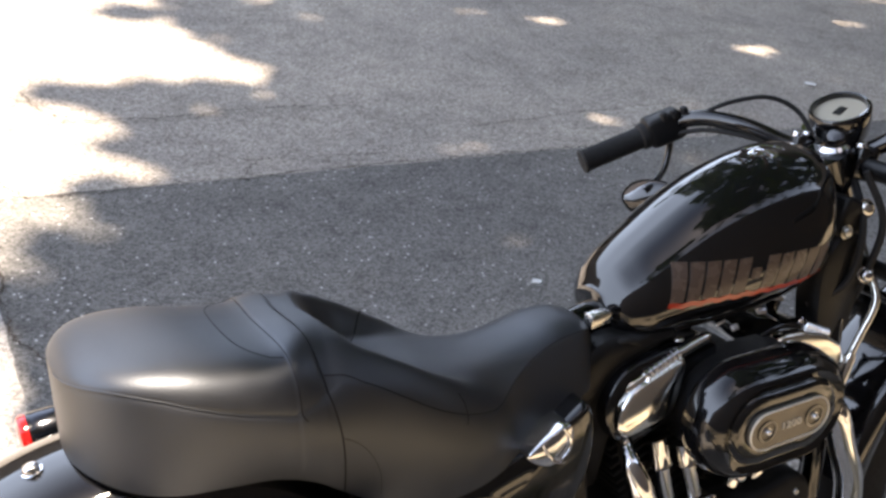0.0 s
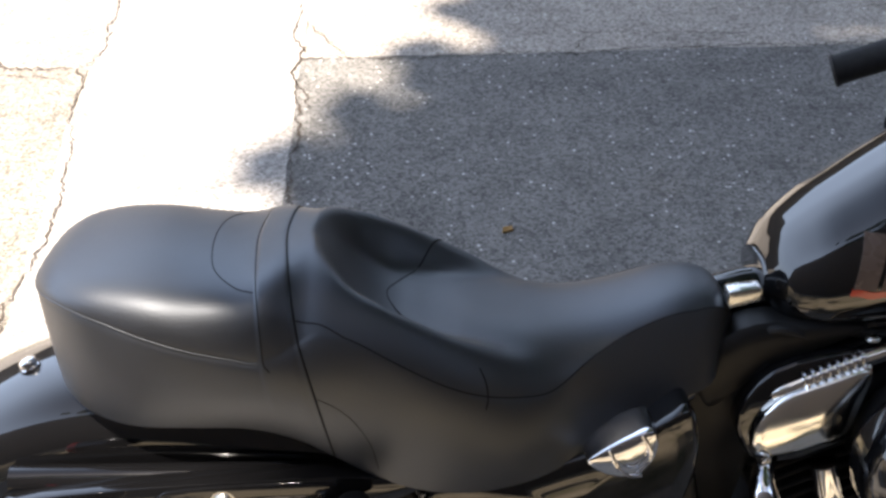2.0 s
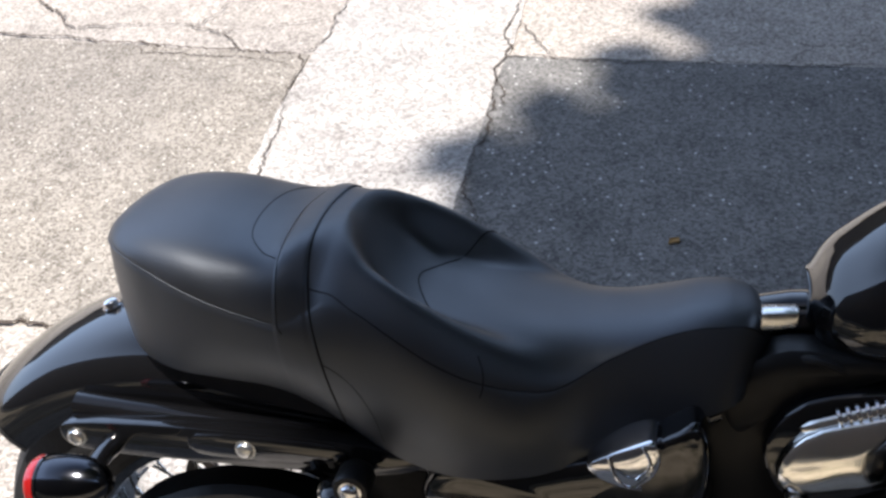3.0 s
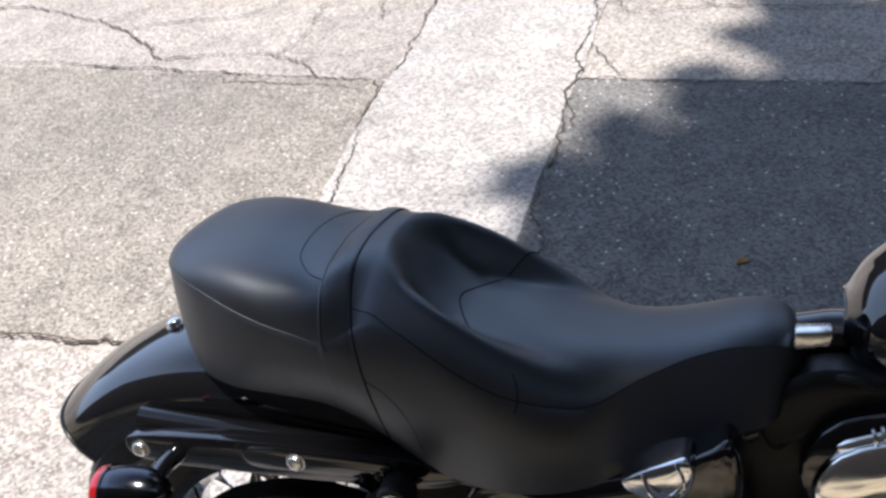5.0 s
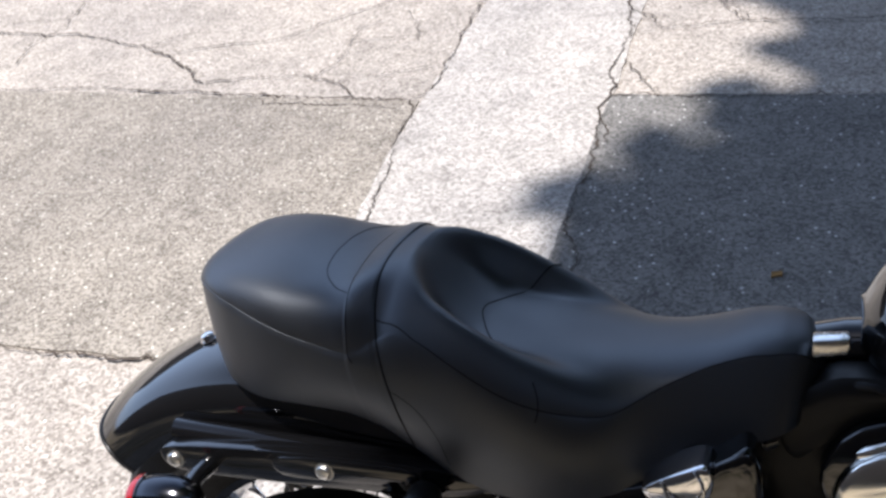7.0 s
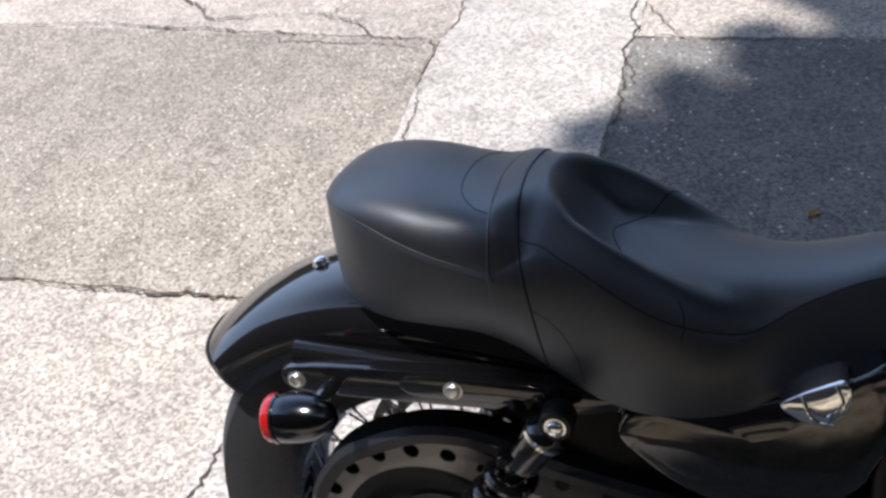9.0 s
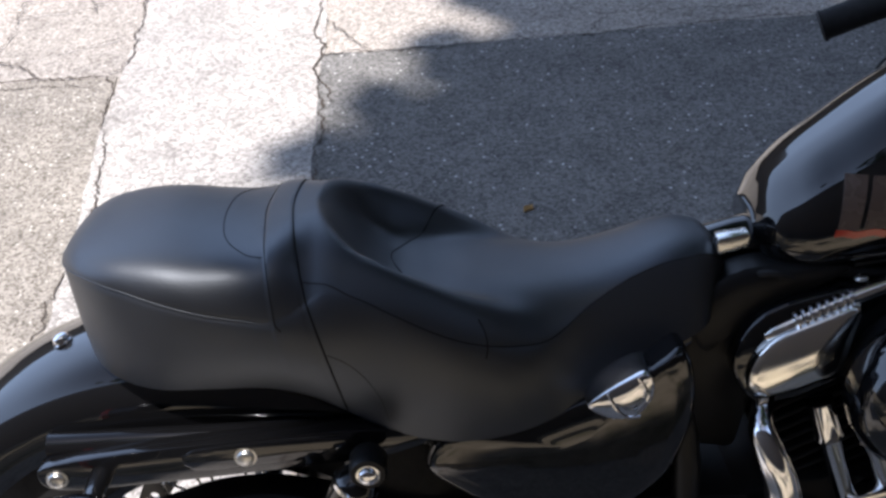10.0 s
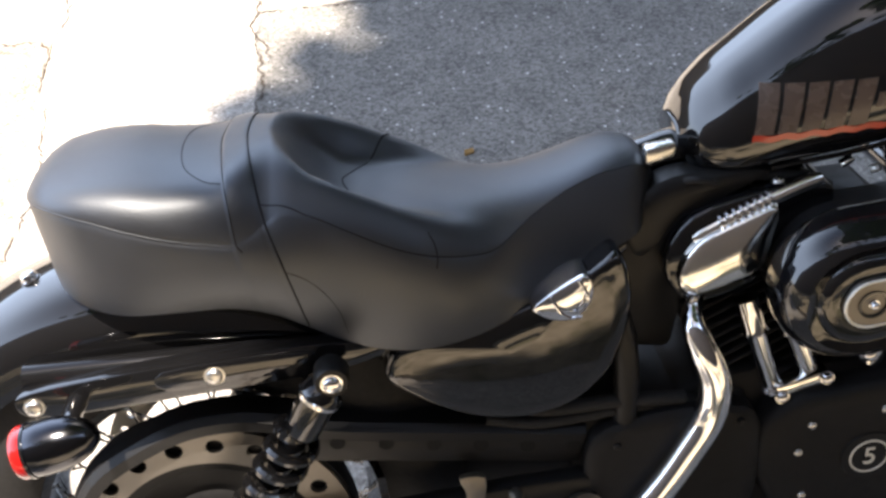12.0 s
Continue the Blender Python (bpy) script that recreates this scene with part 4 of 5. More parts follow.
part("pulley_web", lathe(((-0.079, 0.10), (-0.079, 0.162), (-0.074, 0.162), (-0.074, 0.10)), (AXLE[0], 0, AXLE[1]), (0, 1, 0), 40, ring=True), SATIN, rear)
part("pulley_teeth", lathe(((-0.084, 0.161), (-0.084, 0.166), (-0.05, 0.166), (-0.05, 0.161)), (AXLE[0], 0, AXLE[1]), (0, 1, 0), 60, ring=True), SATIN, rear)
part("pulley_hub", lathe(((-0.075, 0.03), (-0.075, 0.05), (-0.068, 0.06), (-0.078, 0.104), (-0.070, 0.104), (-0.05, 0.03)), (AXLE[0], 0, AXLE[1]), (0, 1, 0), 32), SATIN, rear)
part("brake_disc", holed_ring(0.112, 0.146, 30, 0.006, AXLE, 0.072, 0.078), BRAKE, rear, "drilled steel brake disc")
front = wheel("front_wheel", (1.345, 0.312), 0.312, 0.130, "black laced front wheel")
part("front_fender", fender_mesh((1.345, 0.312), [(-0.074, 0.30), (-0.077, 0.320), (-0.070, 0.338), (-0.045, 0.347), (0.0, 0.350)], 40, 172), GLOSS, bike, "glossy black front fender")

# belt guard and swingarm
path = spline([(-0.172, 0, 0.375), (-0.155, 0, 0.410), (-0.120, 0, 0.450), (-0.042, 0, 0.489), (0.022, 0, 0.497), (0.075, 0, 0.487), (0.135, 0, 0.466), (0.27, 0, 0.439), (0.41, 0, 0.412)], 6)
bm = bmesh.new()
rings = []
for i, p in enumerate(path):
    d = (path[min(i + 1, len(path) - 1)] - path[max(i - 1, 0)]).normalized()
    n = Vector((-d.z, 0, d.x))
    rings.append([bm.verts.new(p + Vector((0, y, 0)) + n * h) for y, h in ((-0.100, -0.018), (-0.102, -0.004), (-0.094, 0.003), (-0.062, 0.003), (-0.062, -0.001), (-0.092, -0.001), (-0.097, -0.006), (-0.096, -0.018))])
for r, s in zip(rings, rings[1:]):
    for i in range(8):
        bm.faces.new((r[i], r[(i + 1) % 8], s[(i + 1) % 8], s[i]))
bm.faces.new(rings[0])
bm.faces.new(rings[-1])
guard = part("belt_guard", bm, SATIN, bike, "satin black belt guard")
part("guard_plate", slab([(0.10, 0.472), (0.41, 0.409), (0.40, 0.368), (0.10, 0.424)], -0.0995, -0.0945, 0.0015), SATIN, guard)
# near-black discs painted on the plate in place of the holes' inner shade
for k in range(6):
    part("hole", lathe(((0, 0.0085), (0.0008, 0.0085), (0.0008, 0)), (0.135 + 0.052 * k, -0.0995, 0.444 - 0.0105 * k), (0, -1, 0), 16), GROOVE_SHADE, guard)
part("drive_belt", slab([(-0.02, 0.482), (0.42, 0.38), (0.42, 0.37), (-0.02, 0.472)], -0.08, -0.05, 0.001), RUBBER, bike)
for side in (-1, 1):
    part("swingarm", slab(rounded([(-0.11, 0.335), (0.1, 0.345), (0.4, 0.36), (0.42, 0.32), (0.1, 0.30), (-0.11, 0.288)], 3), side * 0.095, side * 0.118, 0.005), SATIN, bike, "black steel swingarm")

# shocks
for side in (-1, 1):
    top, low = Vector((0.146, side * 0.158, 0.578)), Vector((-0.02, side * 0.150, 0.315))
    d = (low - top).normalized()
    length = (low - top).length
    shock = part("shock_absorber", lathe(((0.012, 0.012), (0.018, 0.019), (0.024, 0.0215), (0.030, 0.0215), (0.032, 0.0195), (0.072, 0.0195), (0.076, 0.018), (0.08, 0.013), (length - 0.02, 0.012)), top, d, 28), GLOSS, bike, "black rear shock absorber with coil spring")
    u = d.orthogonal().normalized()
    v = d.cross(u)
    coil = [top + d * (0.076 + (length - 0.115) * k / 132) + (u * math.cos(k * 2 * math.pi / 18) + v * math.sin(k * 2 * math.pi / 18)) * 0.0225 for k in range(133)]
    part("coil_spring", tube(coil, 0.0062, 8), GLOSS, shock)
    part("collar", lathe(((0.024, 0.0205), (0.025, 0.0232), (0.029, 0.0232), (0.030, 0.0205)), top, d, 28, ring=True), CHROME, shock, "chrome collar")
    part("top_eye", lathe(((-0.014, 0.010), (-0.014, 0.0155), (-0.010, 0.0175), (0.010, 0.0175), (0.014, 0.0155), (0.014, 0.010)), top, (0, 1, 0), 24), SATIN, shock)
    part("lower_eye", lathe(((-0.014, 0.01), (-0.014, 0.018), (0.014, 0.018), (0.014, 0.01)), low, (0, 1, 0), 20), SATIN, shock)
    bolt(shock, top + Vector((0, side * 0.014, 0)), (0, side, 0), 0.0088, CHROME, "bolt", 0.007)

# ---- side covers and frame
outline = rounded([(0.197, 0.534), (0.204, 0.562), (0.222, 0.576), (0.262, 0.579), (0.300, 0.587), (0.335, 0.598), (0.387, 0.618), (0.422, 0.640), (0.442, 0.648), (0.453, 0.625), (0.456, 0.590), (0.451, 0.555), (0.443, 0.533), (0.429, 0.503), (0.391, 0.470), (0.345, 0.460), (0.300, 0.465), (0.255, 0.484), (0.222, 0.508)], 4)
for side in (-1, 1):
    part("side_cover", swell(outline, side * 0.07, side * 0.112, 0.012, 0.006), GLOSS, bike, "glossy black rounded side cover", 60)
    if side < 0:
        cap_line = rounded([(0.350, 0.606), (0.361, 0.617), (0.380, 0.628), (0.400, 0.637), (0.409, 0.635), (0.413, 0.620), (0.409, 0.604), (0.398, 0.592), (0.382, 0.587), (0.362, 0.594)], 4)
        oil = part("oil_cap", swell(cap_line, -0.10, -0.130, 0.006, 0.003), CHROME, bike, "chrome half-round oil filler cap", 60)
        part("rib", tube(spline([(0.369, -0.1375, 0.620), (0.375, -0.1425, 0.607), (0.385, -0.1435, 0.597), (0.398, -0.141, 0.594)], 5), 0.0016, 8), CHROME, oil)
        part("rib", tube(spline([(0.397, -0.136, 0.634), (0.404, -0.1395, 0.622), (0.404, -0.141, 0.609), (0.394, -0.141, 0.596)], 5), 0.0016, 8), CHROME, oil)

for side in (-1, 1):
    part("frame_tube", tube(spline([(-0.16, side * 0.10, 0.585), (0.1, side * 0.10, 0.575), (0.2, side * 0.095, 0.563), (0.34, side * 0.09, 0.588), (0.46, side * 0.052, 0.622), (0.52, side * 0.042, 0.655), (0.62, side * 0.03, 0.685)], 5), 0.014, 12), GLOSS, bike)
    part("frame_tube", tube(spline([(0.95, side * 0.03, 0.78), (0.925, side * 0.055, 0.66), (0.905, side * 0.085, 0.45), (0.885, side * 0.1, 0.22), (0.80, side * 0.1, 0.16), (0.4, side * 0.1, 0.16)], 5), 0.015, 12), GLOSS, bike)
    part("frame_tube", tube(spline([(0.43, side * 0.085, 0.62), (0.455, side * 0.1, 0.5), (0.44, side * 0.1, 0.3), (0.40, side * 0.1, 0.16)], 5), 0.014, 12), SATIN, bike)
part("frame_tube", tube([(0.40, 0, 0.66), (0.52, 0, 0.692), (0.70, 0, 0.71), (0.97, 0, 0.79)], 0.026, 16), GLOSS, bike, "black backbone tube")
part("seat_bracket", slab([(0.488, 0.706), (0.519, 0.712), (0.519, 0.727), (0.488, 0.724)], -0.052, -0.034, 0.003), STEEL, bike, "bright steel bracket between seat and tank")
part("filler_panel", dome(rounded([(0.455, 0.64), (0.50, 0.688), (0.56, 0.694), (0.62, 0.69), (0.56, 0.66), (0.50, 0.62), (0.47, 0.60)], 4), [(-0.03, 0), (-0.058, 0.0), (-0.064, 0.006), (-0.066, 0.016)]), SATIN, bike, "black plastic panel under the tank")

# ---- engine
engine = part("crankcase", slab(rounded([(0.50, 0.42), (0.58, 0.45), (0.70, 0.445), (0.80, 0.44), (0.87, 0.40), (0.89, 0.30), (0.85, 0.20), (0.70, 0.17), (0.50, 0.19), (0.45, 0.28)], 4), -0.085, 0.11, 0.01), WRINKLE, bike, "black engine crankcase")
cam_cover = part("cam_cover", dome(rounded([(0.60, 0.38), (0.645, 0.425), (0.70, 0.432), (0.76, 0.438), (0.83, 0.452), (0.872, 0.42), (0.868, 0.35), (0.83, 0.27), (0.75, 0.22), (0.66, 0.23), (0.61, 0.30)], 5), [(-0.08, 0), (-0.108, 0), (-0.115, 0.004), (-0.119, 0.012), (-0.120, 0.03)]), WRINKLE, bike, "black cam cover with bright bolts")
for x, z in ((0.747, 0.399), (0.791, 0.387), (0.663, 0.390), (0.650, 0.352), (0.834, 0.425), (0.790, 0.297), (0.66, 0.285), (0.842, 0.34), (0.808, 0.27), (0.700, 0.245)):
    bolt(cam_cover, (x, -0.118, z), (0, -1, 0), 0.0052, STEEL)
badge = part("badge", lathe(((0, 0.034), (0.003, 0.033), (0.0035, 0.024), (0.0035, 0)), (0.735, -0.119, 0.333), (0, -1, 0), 32), SATIN, cam_cover, "round dark badge")
part("badge_ring", lathe(((0.003, 0.0215), (0.0045, 0.0215), (0.0045, 0.0238), (0.003, 0.0238)), (0.735, -0.119, 0.333), (0, -1, 0), 32, ring=True), SILVER, badge)
lettering("badge_number", "5", 0.034, pose(0.735, -0.1235, 0.333, 90, 0, 0), SILVER, badge)
part("gearbox", block((0.20, 0.19, 0.25), pose(0.50, 0.0, 0.31), 0.02, 3), WRINKLE, bike, "black gearbox housing")
pulley_cover = part("pulley_cover", dome(rounded([(0.41, 0.40), (0.47, 0.43), (0.56, 0.43), (0.605, 0.40), (0.60, 0.28), (0.55, 0.22), (0.46, 0.22), (0.41, 0.29)], 5), [(-0.09, 0), (-0.112, 0), (-0.118, 0.006), (-0.12, 0.02)]), WRINKLE, bike, "black belt pulley cover")
for x, z in ((0.44, 0.40), (0.58, 0.41), (0.43, 0.27), (0.57, 0.26)):
    bolt(pulley_cover, (x, -0.117, z), (0, -1, 0), 0.005, SATIN)
part("electrical_tray", block((0.12, 0.13, 0.17), pose(0.475, 0.0, 0.575, 0, 12, 0), 0.012, 2), SATIN, bike, "black electrical tray under the seat nose")
part("splash_guard", block((0.26, 0.12, 0.24), pose(0.335, 0.0, 0.335), 0.015, 2), SATIN, bike, "black plastic splash guard before the rear wheel")
part("battery_box", block((0.16, 0.17, 0.16), pose(0.33, 0.02, 0.52), 0.012, 2), SATIN, bike, "black battery box")
part("oil_line", tube(spline([(0.30, -0.09, 0.47), (0.36, -0.105, 0.455), (0.44, -0.105, 0.452), (0.52, -0.10, 0.44)], 6), 0.008, 10), RUBBER, bike)
part("oil_line", tube(spline([(0.30, -0.09, 0.44), (0.36, -0.10, 0.433), (0.45, -0.10, 0.436), (0.54, -0.095, 0.43)], 6), 0.007, 10), RUBBER, bike)
part("bracket_plate", slab(rounded([(0.262, 0.385), (0.290, 0.382), (0.288, 0.350), (0.279, 0.335), (0.265, 0.338), (0.268, 0.36)], 3), -0.120, -0.112, 0.002), BRAKE, bike, "scuffed metal bracket")
for x, z, r in ((0.322, 0.352, 0.008), (0.400, 0.318, 0.022)):
    part("fitting", lathe(((0, r), (0.008, r), (0.011, r * 0.7), (0.02, r * 0.62), (0.022, 0)), (x, -0.118, z), (0.1, -1, 0.1), 12), BRAKE, bike, "bright metal fitting")


def cylinder(base, lean, label):
    """A finned barrel and head, leaning by an angle."""
    bm = bmesh.new()
    m = Matrix.Translation(base) @ pose(0, 0, 0, 0, lean, 0)
    bmesh.ops.create_cone(bm, cap_ends=True, segments=28, radius1=0.055, radius2=0.055, depth=0.19, matrix=m @ pose(0, 0, 0.095))
    barrel = part("cylinder", bm, WRINKLE, bike, label)
    for k in range(11):
        part("fin", block((0.142 - (0.012 if k > 8 else 0), 0.142, 0.0045), m @ pose(0, 0, 0.03 + 0.0145 * k), 0.0018, 1), WRINKLE, barrel)


cylinder((0.655, 0.0, 0.405), -24, "black finned rear cylinder")
cylinder((0.735, 0.0, 0.405), 23, "black finned front cylinder")


def rocker_box(m, label):
    """Rocker box: black body, bright cover with a ribbed edge and bolts; its face leans back."""
    lean = Matrix(((1, 0, 0, 0), (0, 1, 0.1, 0.002), (0, 0, 1, 0), (0, 0, 0, 1)))

    def leaning(bm):
        bm.transform(lean)
        return bm

    body = part("rocker_box", leaning(slab(rounded([(-0.080, 0.0), (-0.072, -0.036), (-0.05, -0.055), (0.0, -0.047), (0.07, -0.006), (0.098, 0.034), (0.09, 0.062), (0.02, 0.060), (-0.05, 0.042)], 3), -0.086, 0.075, 0.014, 3)), GLOSS, bike, label)
    cover = part("rocker_cover", leaning(swell(rounded([(-0.070, -0.020), (-0.055, -0.043), (-0.010, -0.034), (0.022, -0.020), (0.034, 0.016), (0.038, 0.048), (0.0, 0.038), (-0.050, 0.016)], 3), -0.030, -0.080, 0.016, 0.006)), ALLOY, body, "polished alloy rocker cover", 60)
    # polished cover edge, run on as a bright rod for the black ridge's highlight
    part("edge_highlight", tube(spline([(-0.050, -0.078, 0.016), (0.0, -0.076, 0.037), (0.045, -0.074, 0.054), (0.086, -0.072, 0.066)], 6), [0.006] + [0.0085] * 17 + [0.006], 12), ALLOY, cover)
    a, b = Vector((-0.022, -0.082, 0.034)), Vector((0.030, -0.078, 0.053))
    for k in range(8):
        p = a.lerp(b, k / 7)
        part("rib", lathe(((-0.0022, 0.0075), (-0.0012, 0.009), (0.0012, 0.009), (0.0022, 0.0075)), p, b - a, 12), CHROME, cover)
    for p in ((-0.038, -0.066, 0.020), (0.046, -0.060, 0.055)):
        bolt(cover, p, (-0.2, -0.25, 1), 0.0075, STEEL, "bolt", 0.012)
    for p in ((-0.03, 0.045), (0.03, 0.05)):
        bolt(body, (p[0], -0.02, p[1]), (-0.1, 0, 1), 0.007, STEEL, "bolt", 0.010)
    body.matrix_basis = m


rocker_box(Matrix.Translation((0.580, 0, 0.612)), "black rear rocker box")
front_box = part("rocker_box", slab(rounded([(0.762, 0.652), (0.81, 0.670), (0.885, 0.648), (0.932, 0.606), (0.932, 0.562), (0.88, 0.568), (0.80, 0.612)], 3), -0.070, 0.075, 0.010, 3), GLOSS, bike, "black front rocker box")
front_cover = part("rocker_cover", slab([(0.772, 0.646), (0.795, 0.662), (0.834, 0.660), (0.884, 0.646), (0.914, 0.628), (0.930, 0.598), (0.927, 0.562), (0.884, 0.570), (0.81, 0.608)], -0.088, -0.045, 0.007, 3), ALLOY, front_box, "polished alloy rocker cover")
for k in range(8):
    p = Vector((0.852, -0.066, 0.660)).lerp(Vector((0.898, -0.066, 0.641)), k / 7)
    part("rib", lathe(((-0.0022, 0.0075), (-0.0012, 0.009), (0.0012, 0.009), (0.0022, 0.0075)), p, (0.046, 0, -0.016), 12), CHROME, front_cover)

for x0, z0, x1, z1, y in ((0.590, 0.550, 0.627, 0.425, -0.082), (0.634, 0.535, 0.668, 0.440, -0.085), (0.742, 0.44, 0.772, 0.55, -0.082), (0.79, 0.44, 0.82, 0.55, -0.082)):
    p, q = Vector((x0, y, z0)), Vector((x1, y - 0.006, z1))
    rod = part("pushrod_tube", tube([p.lerp(q, t) for t in (0, 0.3, 0.34, 0.38, 0.94, 0.97, 1.0)], [0.0135, 0.0135, 0.0155, 0.0112, 0.0112, 0.0145, 0.0145], 16), CHROME, bike, "chrome pushrod tube")
lifter = part("lifter_block", block((0.062, 0.03, 0.020), pose(0.655, -0.092, 0.437, 0, -14, 0), 0.004), ALLOY, bike, "bright lifter block")
for p in ((0.630, -0.108, 0.427), (0.680, -0.108, 0.445)):
    bolt(lifter, Vector(p), (0, -1, 0.2), 0.0065, CHROME)

# air cleaner
air = part("air_cleaner", dome(oval(0.719, 0.591, 0.046, 0.087, 0.06), [(-0.106, 0.012), (-0.114, 0.004), (-0.124, 0), (-0.140, 0), (-0.152, 0.002), (-0.162, 0.007), (-0.170, 0.014), (-0.175, 0.023), (-0.172, 0.030), (-0.171, 0.036), (-0.176, 0.040), (-0.1775, 0.046), (-0.1775, 0.06)]), GLOSS, bike, "glossy black oval air cleaner cover", 50)
air.matrix_basis = pose(0.719, 0, 0.591) @ Matrix.Diagonal((0.95, 1, 0.92, 1)) @ pose(-0.719, 0, -0.591)
part("backing_plate", dome(oval(0.722, 0.588, 0.045, 0.073, 0.06), [(-0.06, 0), (-0.106, 0), (-0.110, 0.004)]), SATIN, air)
insert = part("insert_plate", dome(oval(0.718, 0.594, 0.043, 0.030, 0.07), [(-0.175, 0), (-0.1815, 0), (-0.183, 0.0015), (-0.183, 0.01)]), BRAKE, air, "dark oval insert with silver rim")
rim_path = [(x, -0.183, z) for x, z in oval(0.718, 0.594, 0.043, 0.0285, 0.07)]
part("insert_rim", tube(rim_path, 0.0016, 8, closed=True), SILVER, insert)
for x, z in ((0.676, 0.591), (0.761, 0.597)):
    part("recess", lathe(((0.0, 0.0165), (0.003, 0.0165), (0.003, 0.0135), (0.0005, 0.0125), (0.0005, 0)), (x, -0.182, z), (0, -1, 0), 24), GLOSS, insert)
    bolt(insert, (x, -0.1835, z), (0, -1, 0), 0.0046, CHROME, "screw", 0.006)
lettering("insert_number", "1200", 0.0145, pose(0.7185, -0.1845, 0.594, 90, -4, 0) @ Matrix.Diagonal((1.3, 1, 1, 1)), SILVER, insert)
part("cover_tab", lathe(((0, 0.010), (0.004, 0.010), (0.005, 0.006), (0.004, 0.004), (0.004, 0)), (0.615, -0.166, 0.585), (0, -1, 0), 16), BRAKE, air)
bolt(bike, (0.72, -0.112, 0.478), (0, -1, -0.1), 0.008, CHROME, "bolt", 0.012)
part("carburettor", block((0.09, 0.09, 0.09), pose(0.70, -0.02, 0.60), 0.015, 3), SATIN, bike)
for k, (x, y, z) in enumerate(((0.60, -0.05, 0.682), (0.655, -0.045, 0.675), (0.70, -0.055, 0.684), (0.735, -0.05, 0.668), (0.77, -0.06, 0.69), (0.81, -0.05, 0.70))):
    part("clip", block((0.008, 0.009, 0.011 + 0.002 * (k % 3)), pose(x, y, z, 20 * k, 30, 15 * k), 0.002), (STEEL, CHROME, ALLOY)[k % 3], bike)
part("fuel_hose", tube(spline([(0.55, -0.03, 0.69), (0.60, -0.055, 0.682), (0.66, -0.05, 0.67), (0.69, -0.04, 0.65)], 6), 0.006, 10), RUBBER, bike)
part("wiring", tube(spline([(0.51, -0.045, 0.675), (0.535, -0.065, 0.69), (0.575, -0.06, 0.675), (0.60, -0.06, 0.685)], 6), 0.004, 8), RUBBER, bike)

# exhaust
rear_pipe = spline([(0.590, -0.02, 0.545), (0.556, -0.055, 0.556), (0.530, -0.092, 0.558), (0.522, -0.114, 0.547), (0.529, -0.125, 0.523), (0.543, -0.129, 0.480), (0.541, -0.130, 0.440), (0.522, -0.131, 0.400), (0.477, -0.133, 0.330), (0.41, -0.134, 0.262), (0.28, -0.133, 0.225), (0.0, -0.135, 0.215)], 8)
part("exhaust_pipe", tube(rear_pipe, [0.010 + 0.0085 * smooth((k - 14) / 30) for k in range(len(rear_pipe))], 24), CHROME, bike, "chrome rear exhaust pipe")
front_pipe = spline([(0.80, -0.085, 0.56), (0.845, -0.105, 0.568), (0.880, -0.12, 0.545), (0.905, -0.125, 0.49), (0.934, -0.128, 0.425), (0.941, -0.13, 0.36), (0.936, -0.132, 0.28), (0.90, -0.136, 0.20), (0.82, -0.14, 0.165), (0.5, -0.145, 0.155)], 8)
part("exhaust_pipe", tube(front_pipe, 0.0205, 24), CHROME, bike, "chrome front exhaust pipe")

# ---- steering head, fork and bars
brace = part("fork_brace", block((0.10, 0.21, 0.016), pose(1.085, 0, 0.645, 0, 25, 0), 0.007, 3), GLOSS, bike, "black fork brace with two round holes")
for y in (-0.03, 0.03):
    part("hole_rim", lathe(((0.008, 0.014), (0.010, 0.016), (0.010, 0.019), (0.008, 0.020)), (1.082, y, 0.645), (0.42, 0, 0.9), 20, ring=True), STEEL, brace)
part("steering_head", tube([(0.905, 0, 0.885), (1.0, 0, 0.70)], 0.032, 20), GLOSS, bike, "black steering head")
for z0, z1, name in ((0.872, 0.898, "upper_clamp"), (0.71, 0.74, "lower_clamp")):
    x = 0.952 if z0 > 0.8 else 1.035
    part(name, block((0.058, 0.225, 0.022), pose(x + (0.022 if z0 > 0.8 else 0), 0, (z0 + z1) / 2 - 0.02, 0, 27, 0), 0.009, 3), SATIN, bike, "black fork clamp")
for side in (-1, 1):
    top, low = Vector((0.985, side * 0.102, 0.925)), Vector((1.345, side * 0.102, 0.31))
    fork = part("fork_leg", tube([top.lerp(low, t) for t in (0.20, 0.22, 0.3, 0.50, 0.52)], [0.030, 0.032, 0.032, 0.032, 0.03], 24), SATIN, bike, "black fork leg")
    part("fork_tube", tube([top.lerp(low, 0.045), top.lerp(low, 0.21)], 0.0215, 24), CHROME, fork, "chrome fork tube")
    part("fork_slider", tube([top.lerp(low, t) for t in (0.5, 0.54, 0.95, 1.0)], [0.026, 0.033, 0.033, 0.026], 24), GLOSS, fork)
stem = part("stem_nut", lathe(((0, 0.022), (0.008, 0.022), (0.013, 0.017), (0.015, 0)), (0.928, 0.0, 0.886), (-0.3, 0, 1), 24), CHROME, bike, "chrome stem nut")
part("key_switch", block((0.05, 0.04, 0.06), pose(0.915, -0.045, 0.805, 0, 20, 0), 0.008, 3), SATIN, bike, "black ignition switch housing")
bolt(bike, (0.938, -0.062, 0.820), (-0.2, -1, 0.3), 0.011, ALLOY, "bolt", 0.010)
